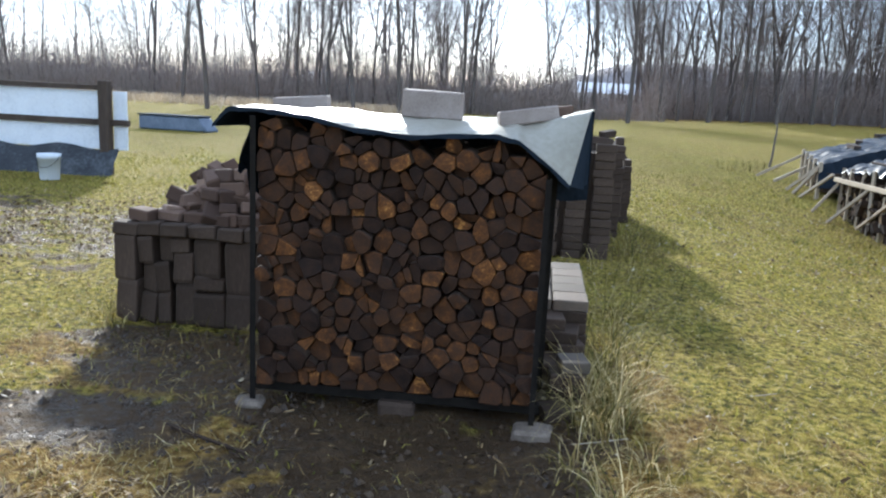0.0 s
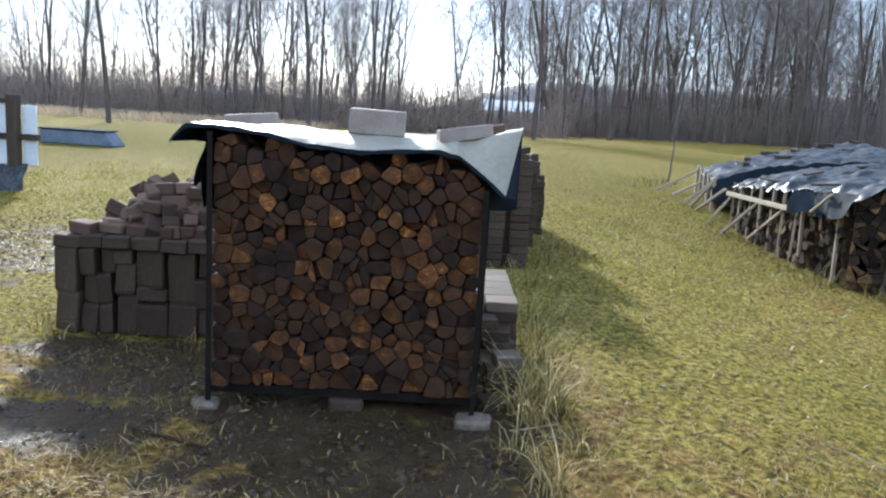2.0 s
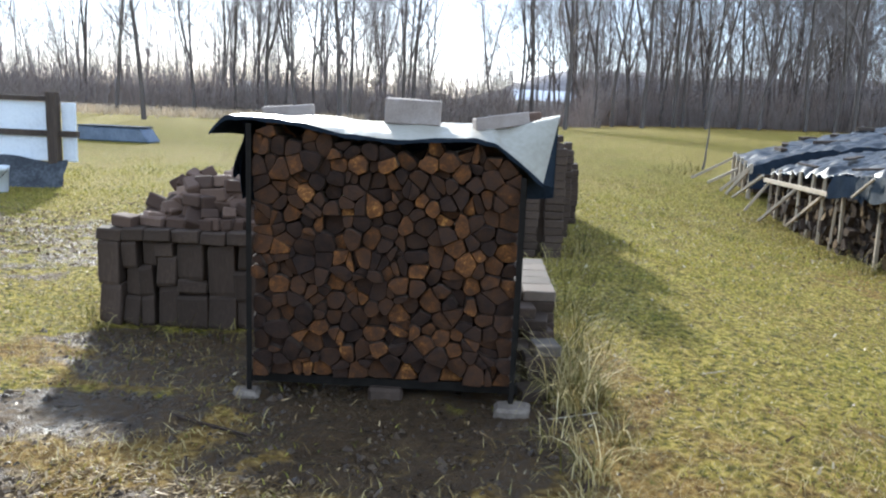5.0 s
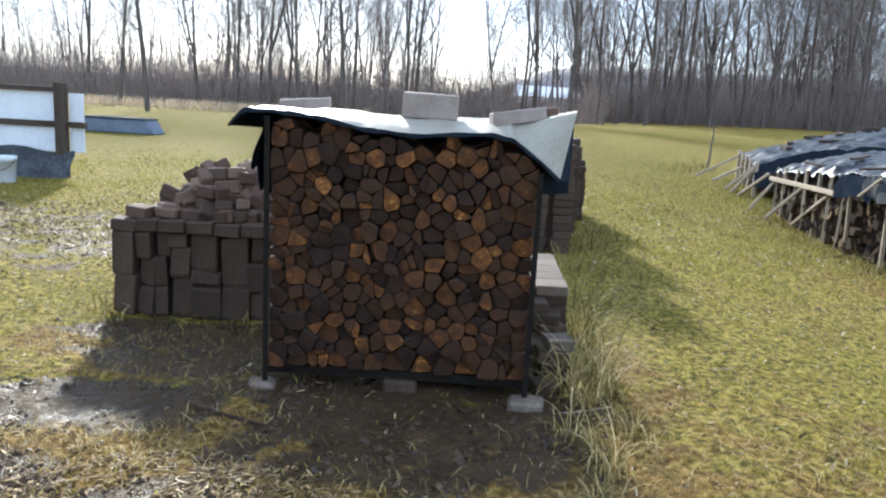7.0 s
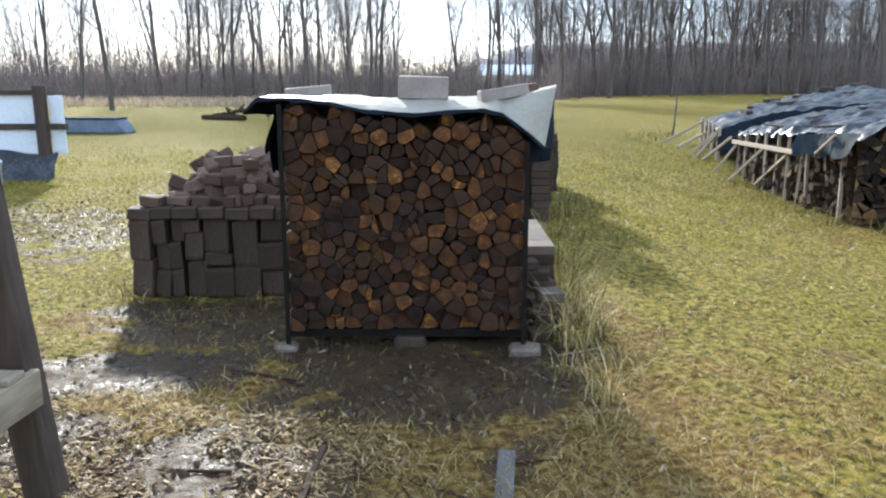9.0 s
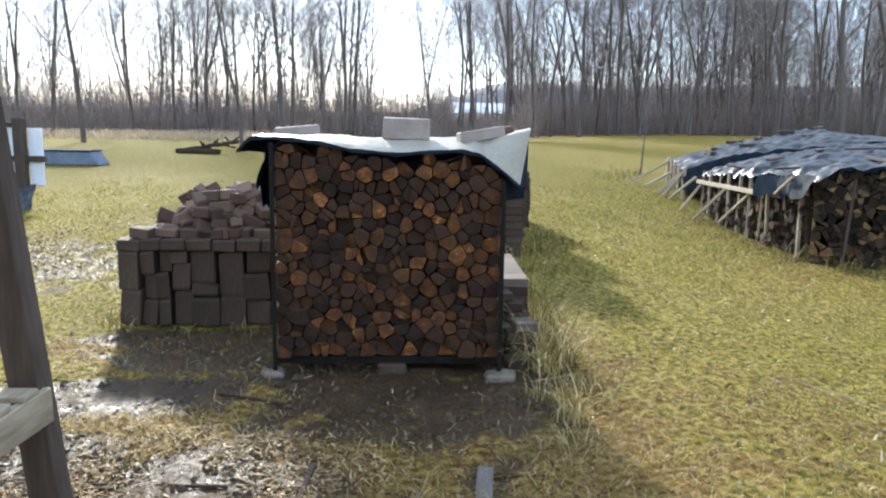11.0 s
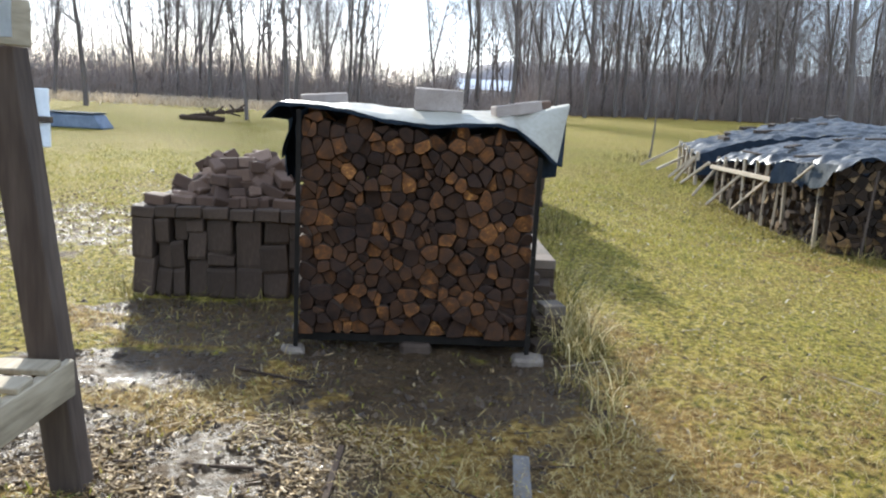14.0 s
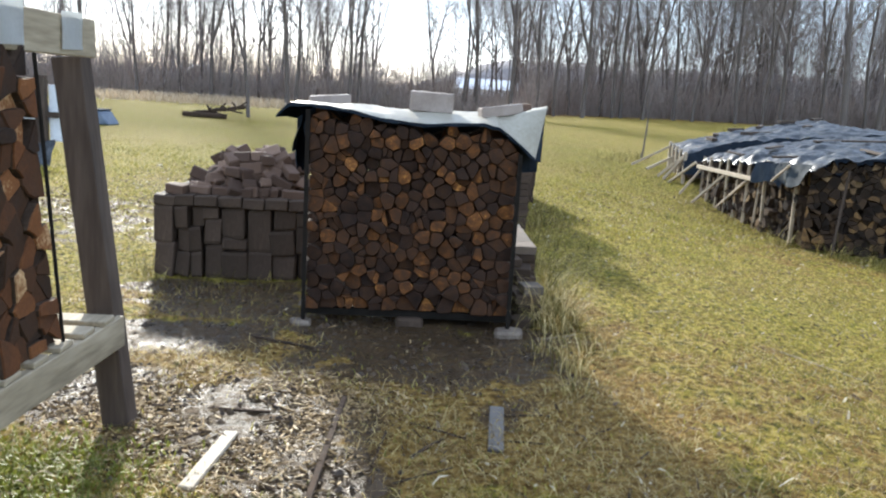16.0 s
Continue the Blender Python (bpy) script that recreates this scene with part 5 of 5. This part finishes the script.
    n = len(x)
    blades("leaf_litter", x, y, rng.gamma(2.0, 0.008, n), rng.gamma(2.0, 0.0045, n) * np.clip(y / 5, 1, 2), rng.uniform(0.8, 2.4, n), M_LITTER, "scattered dead leaves and straw flecks", 6, "leaf litter", 0.02)
    x, y = rng.normal(-5.0, 1.7, 1500), rng.normal(7.2, 0.9, 1500)
    n = len(x)
    blades("leaf_litter", x, y, rng.uniform(0.012, 0.035, n), rng.uniform(0.015, 0.045, n), rng.uniform(0.8, 2.6, n), M_CHIP, "dead leaves trodden into the wet track", 7, "leaf litter", 0.02)
    # clover-green tuft under the timber rack
    x, y = rng.normal(-2.0, 0.22, 2600), rng.normal(1.25, 0.18, 2600)
    n = len(x)
    blades("clover", x, y, rng.uniform(0.02, 0.06, n), rng.uniform(0.006, 0.014, n), rng.uniform(0.3, 1.2, n), M_CLOVER, "low green clover by the rack", 4, "clover")


M_WEED = mat("weed_blade", [(0.05, 0.055, 0.012), (0.11, 0.10, 0.022), (0.20, 0.155, 0.045), (0.34, 0.265, 0.09), (0.54, 0.43, 0.175)], scale=2, fine=9, rough=0.8, bump=0, by="island", mixin=0.85, translucent=0.12, spec=0.2)
M_TAN = mat("sunlit_pale_stalk", [(0.14, 0.095, 0.035), (0.34, 0.25, 0.095), (0.54, 0.42, 0.19), (0.68, 0.56, 0.30)], scale=2, fine=9, rough=0.75, bump=0, by="island", mixin=0.8, translucent=0.25, spec=0.25)
M_LITTER = mat("dead_leaf", [(0.06, 0.036, 0.018), (0.13, 0.085, 0.04), (0.30, 0.225, 0.11), (0.66, 0.57, 0.38)], scale=6, fine=40, rough=0.6, bump=0, by="island", mixin=0.9, translucent=0.2)
M_CLOVER = mat("clover_leaf", [(0.09, 0.115, 0.014), (0.18, 0.20, 0.024), (0.32, 0.30, 0.045)], scale=3, fine=12, rough=0.55, bump=0, by="island", translucent=0.3)
lawn()


def chips():
    rng = np.random.default_rng(21)
    n0 = 62000
    x, y = rng.uniform(-3.4, 0.5, n0), rng.uniform(0.8, 4.3, n0)
    patch = np.clip(0.55 + 0.6 * np.sin(5.3 * x + 1.2 * y) * np.sin(4.1 * y - 1.7 * x + 0.6) + 0.35 * np.sin(11 * x + 3) * np.sin(9 * y + 1), 0, 1)
    pick = patch * (blob(x, y, -1.3, 1.85, 0.7, 0.6, 15) * 0.8 + blob(x, y, -2.2, 2.2, 0.5, 0.5) * 0.6 + np.where(y > 2.4, 0.012, 0.14) * mud_mask(x, y))
    keep = rng.random(n0) < pick
    xa, ya = x[keep], y[keep]
    x2, y2 = rng.normal(-5.2, 1.8, 1800), rng.normal(7.3, 0.9, 1800)
    x, y = np.concatenate([xa, x2]), np.concatenate([ya, y2])
    big = np.concatenate([np.ones(len(xa)), np.full(len(x2), 1.6)])
    n = len(x)
    l, w, t = rng.gamma(1.8, 0.009, n) * big, rng.uniform(0.0015, 0.005, n) * big, rng.uniform(0.001, 0.003, n)
    a, tilt, roll = rng.uniform(0, np.pi, n), rng.normal(0, 0.25, n), rng.normal(0, 0.4, n)
    u = np.stack([np.cos(a) * np.cos(tilt), np.sin(a) * np.cos(tilt), np.sin(tilt)], -1)
    v = np.stack([-np.sin(a), np.cos(a), roll], -1)
    v /= np.linalg.norm(v, axis=1, keepdims=True)
    k = np.cross(u, v)
    c = np.stack([x, y, ground_z(x, y) + 0.006], -1)
    vs = [c + u * l[:, None] * i * (0.7 if j > 0 else 1) + v * w[:, None] * j + k * t[:, None] * q for q in (-1, 1) for i, j in ((-1, -1), (1, -1), (1, 1), (-1, 1))]
    V = np.stack(vs, 1).reshape(-1, 3)
    b = np.arange(n)[:, None] * 8
    F = np.concatenate([b + f for f in ([3, 2, 1, 0], [4, 5, 6, 7], [0, 1, 5, 4], [1, 2, 6, 5], [2, 3, 7, 6], [3, 0, 4, 7])], 0)
    tagged(arrays("wood_chips", V, F, M_CHIP), "wet wood chips and splinters trodden into the mud", "wood chips", kind="stuff")


chips()


def clods():
    """Lumps of wet earth and bark crumbs trodden into the bare patches."""
    rng = np.random.default_rng(55)
    x, y = rng.uniform(-3.2, 0.6, 26000), rng.uniform(0.9, 4.4, 26000)
    keep = rng.random(len(x)) < 0.35 * mud_mask(x, y) * (0.4 + 0.6 * (np.sin(4 * x + y) * np.sin(3.3 * y) > 0))
    x, y = x[keep], y[keep]
    n = len(x)
    r = rng.gamma(2.2, 0.0045, n)[:, None]
    c = np.stack([x, y, ground_z(x, y) + 0.003], -1)
    a = rng.uniform(0, 6.28, n)
    V = []
    for k in range(5):
        t = a + k * 1.2566
        V.append(c + r * rng.uniform(0.6, 1.4, (n, 1)) * np.stack([np.cos(t), np.sin(t), np.full(n, -0.3)], -1))
    V.append(c + r * np.stack([rng.normal(0, 0.2, n), rng.normal(0, 0.2, n), rng.uniform(0.25, 0.7, n)], -1))
    b = np.arange(n)[:, None] * 6
    F = np.concatenate([b + [k, (k + 1) % 5, 5] for k in range(5)], 0)
    tagged(arrays("clods", np.stack(V, 1), F, M_CLOD), "small wet lumps of earth and bark crumbs", "soil", kind="stuff")


M_CLOD = mat("wet_earth", [(0.022, 0.013, 0.006), (0.05, 0.030, 0.014), (0.10, 0.065, 0.032)], scale=12, fine=70, rough=0.5, rough_var=0.25, bump=0.5, dist=0.004, by="island", spec=0.3)
clods()


def ground_board(name, a, b, w, h, material, label, category):
    bm = bmesh.new()
    beam(bm, (a[0], a[1], gz(*a) + h * 0.45), (b[0], b[1], gz(*b) + h * 0.45), w, h, 0.003)
    tagged(part(name, bm, material), label, category)


M_WETBOARD = mat("wet_grey_board", [(0.07, 0.06, 0.05), (0.11, 0.097, 0.083), (0.16, 0.142, 0.124)], scale=9, fine=60, rough=0.5, bump=0.5, dist=0.004, stretch=(1, 0.15, 1))
ground_board("board", (-0.185, 1.62), (-0.13, 2.12), 0.07, 0.02, M_WETBOARD, "grey wet board lying in the grass", "board")
ground_board("board", (-1.385, 1.22), (-1.325, 1.70), 0.06, 0.02, M_PALE_WOOD, "pale split board lying in the wood chips", "board")
for a, b, w in (((-0.925, 1.15), (-0.88, 2.14), 0.026), ((-1.75, 1.95), (-1.2, 1.93), 0.014), ((-0.55, 1.55), (-0.4, 1.75), 0.016), ((-1.55, 3.05), (-1.1, 2.85), 0.014), ((1.2, 4.1), (1.4, 4.24), 0.006),
                ((1.95, 3.5), (2.3, 3.1), 0.007), ((0.2, 3.25), (0.5, 3.36), 0.007), ((1.75, 1.9), (1.85, 1.6), 0.007)):
    ground_board("stick", a, b, w, w, M_PALE_WOOD if a[0] > 0 else M_BARK, "thin stick lying on the ground", "stick")

twigs = random.Random(44)
for _ in range(18):
    cx, cy = twigs.uniform(-1.9, 0.35), twigs.uniform(1.15, 3.2)
    a, ln = twigs.uniform(0, math.pi), twigs.uniform(0.05, 0.2)
    dx, dy = math.cos(a) * ln, math.sin(a) * ln
    ground_board("stick", (cx - dx, cy - dy), (cx + dx, cy + dy), twigs.uniform(0.006, 0.013), 0.009, M_BARK, "short broken stick lying in the mud and straw", "stick")


def dry_bank():
    rng = np.random.default_rng(31)
    x, y = rng.uniform(-34, -8, 5200), rng.normal(52, 2.6, 5200)
    n = len(x)
    blades("tall_dry_grass", x, y, rng.uniform(0.2, 0.85, n), rng.uniform(0.03, 0.07, n), rng.uniform(0.5, 1.6, n), M_DRY, "bank of tall tan dry grass before the wood", 8, "dry grass")


M_DRY = mat("tall_dry_grass", [(0.34, 0.26, 0.17), (0.44, 0.35, 0.24), (0.54, 0.45, 0.33)], scale=1, fine=5, rough=0.8, bump=0, by="island", translucent=0.4)
dry_bank()
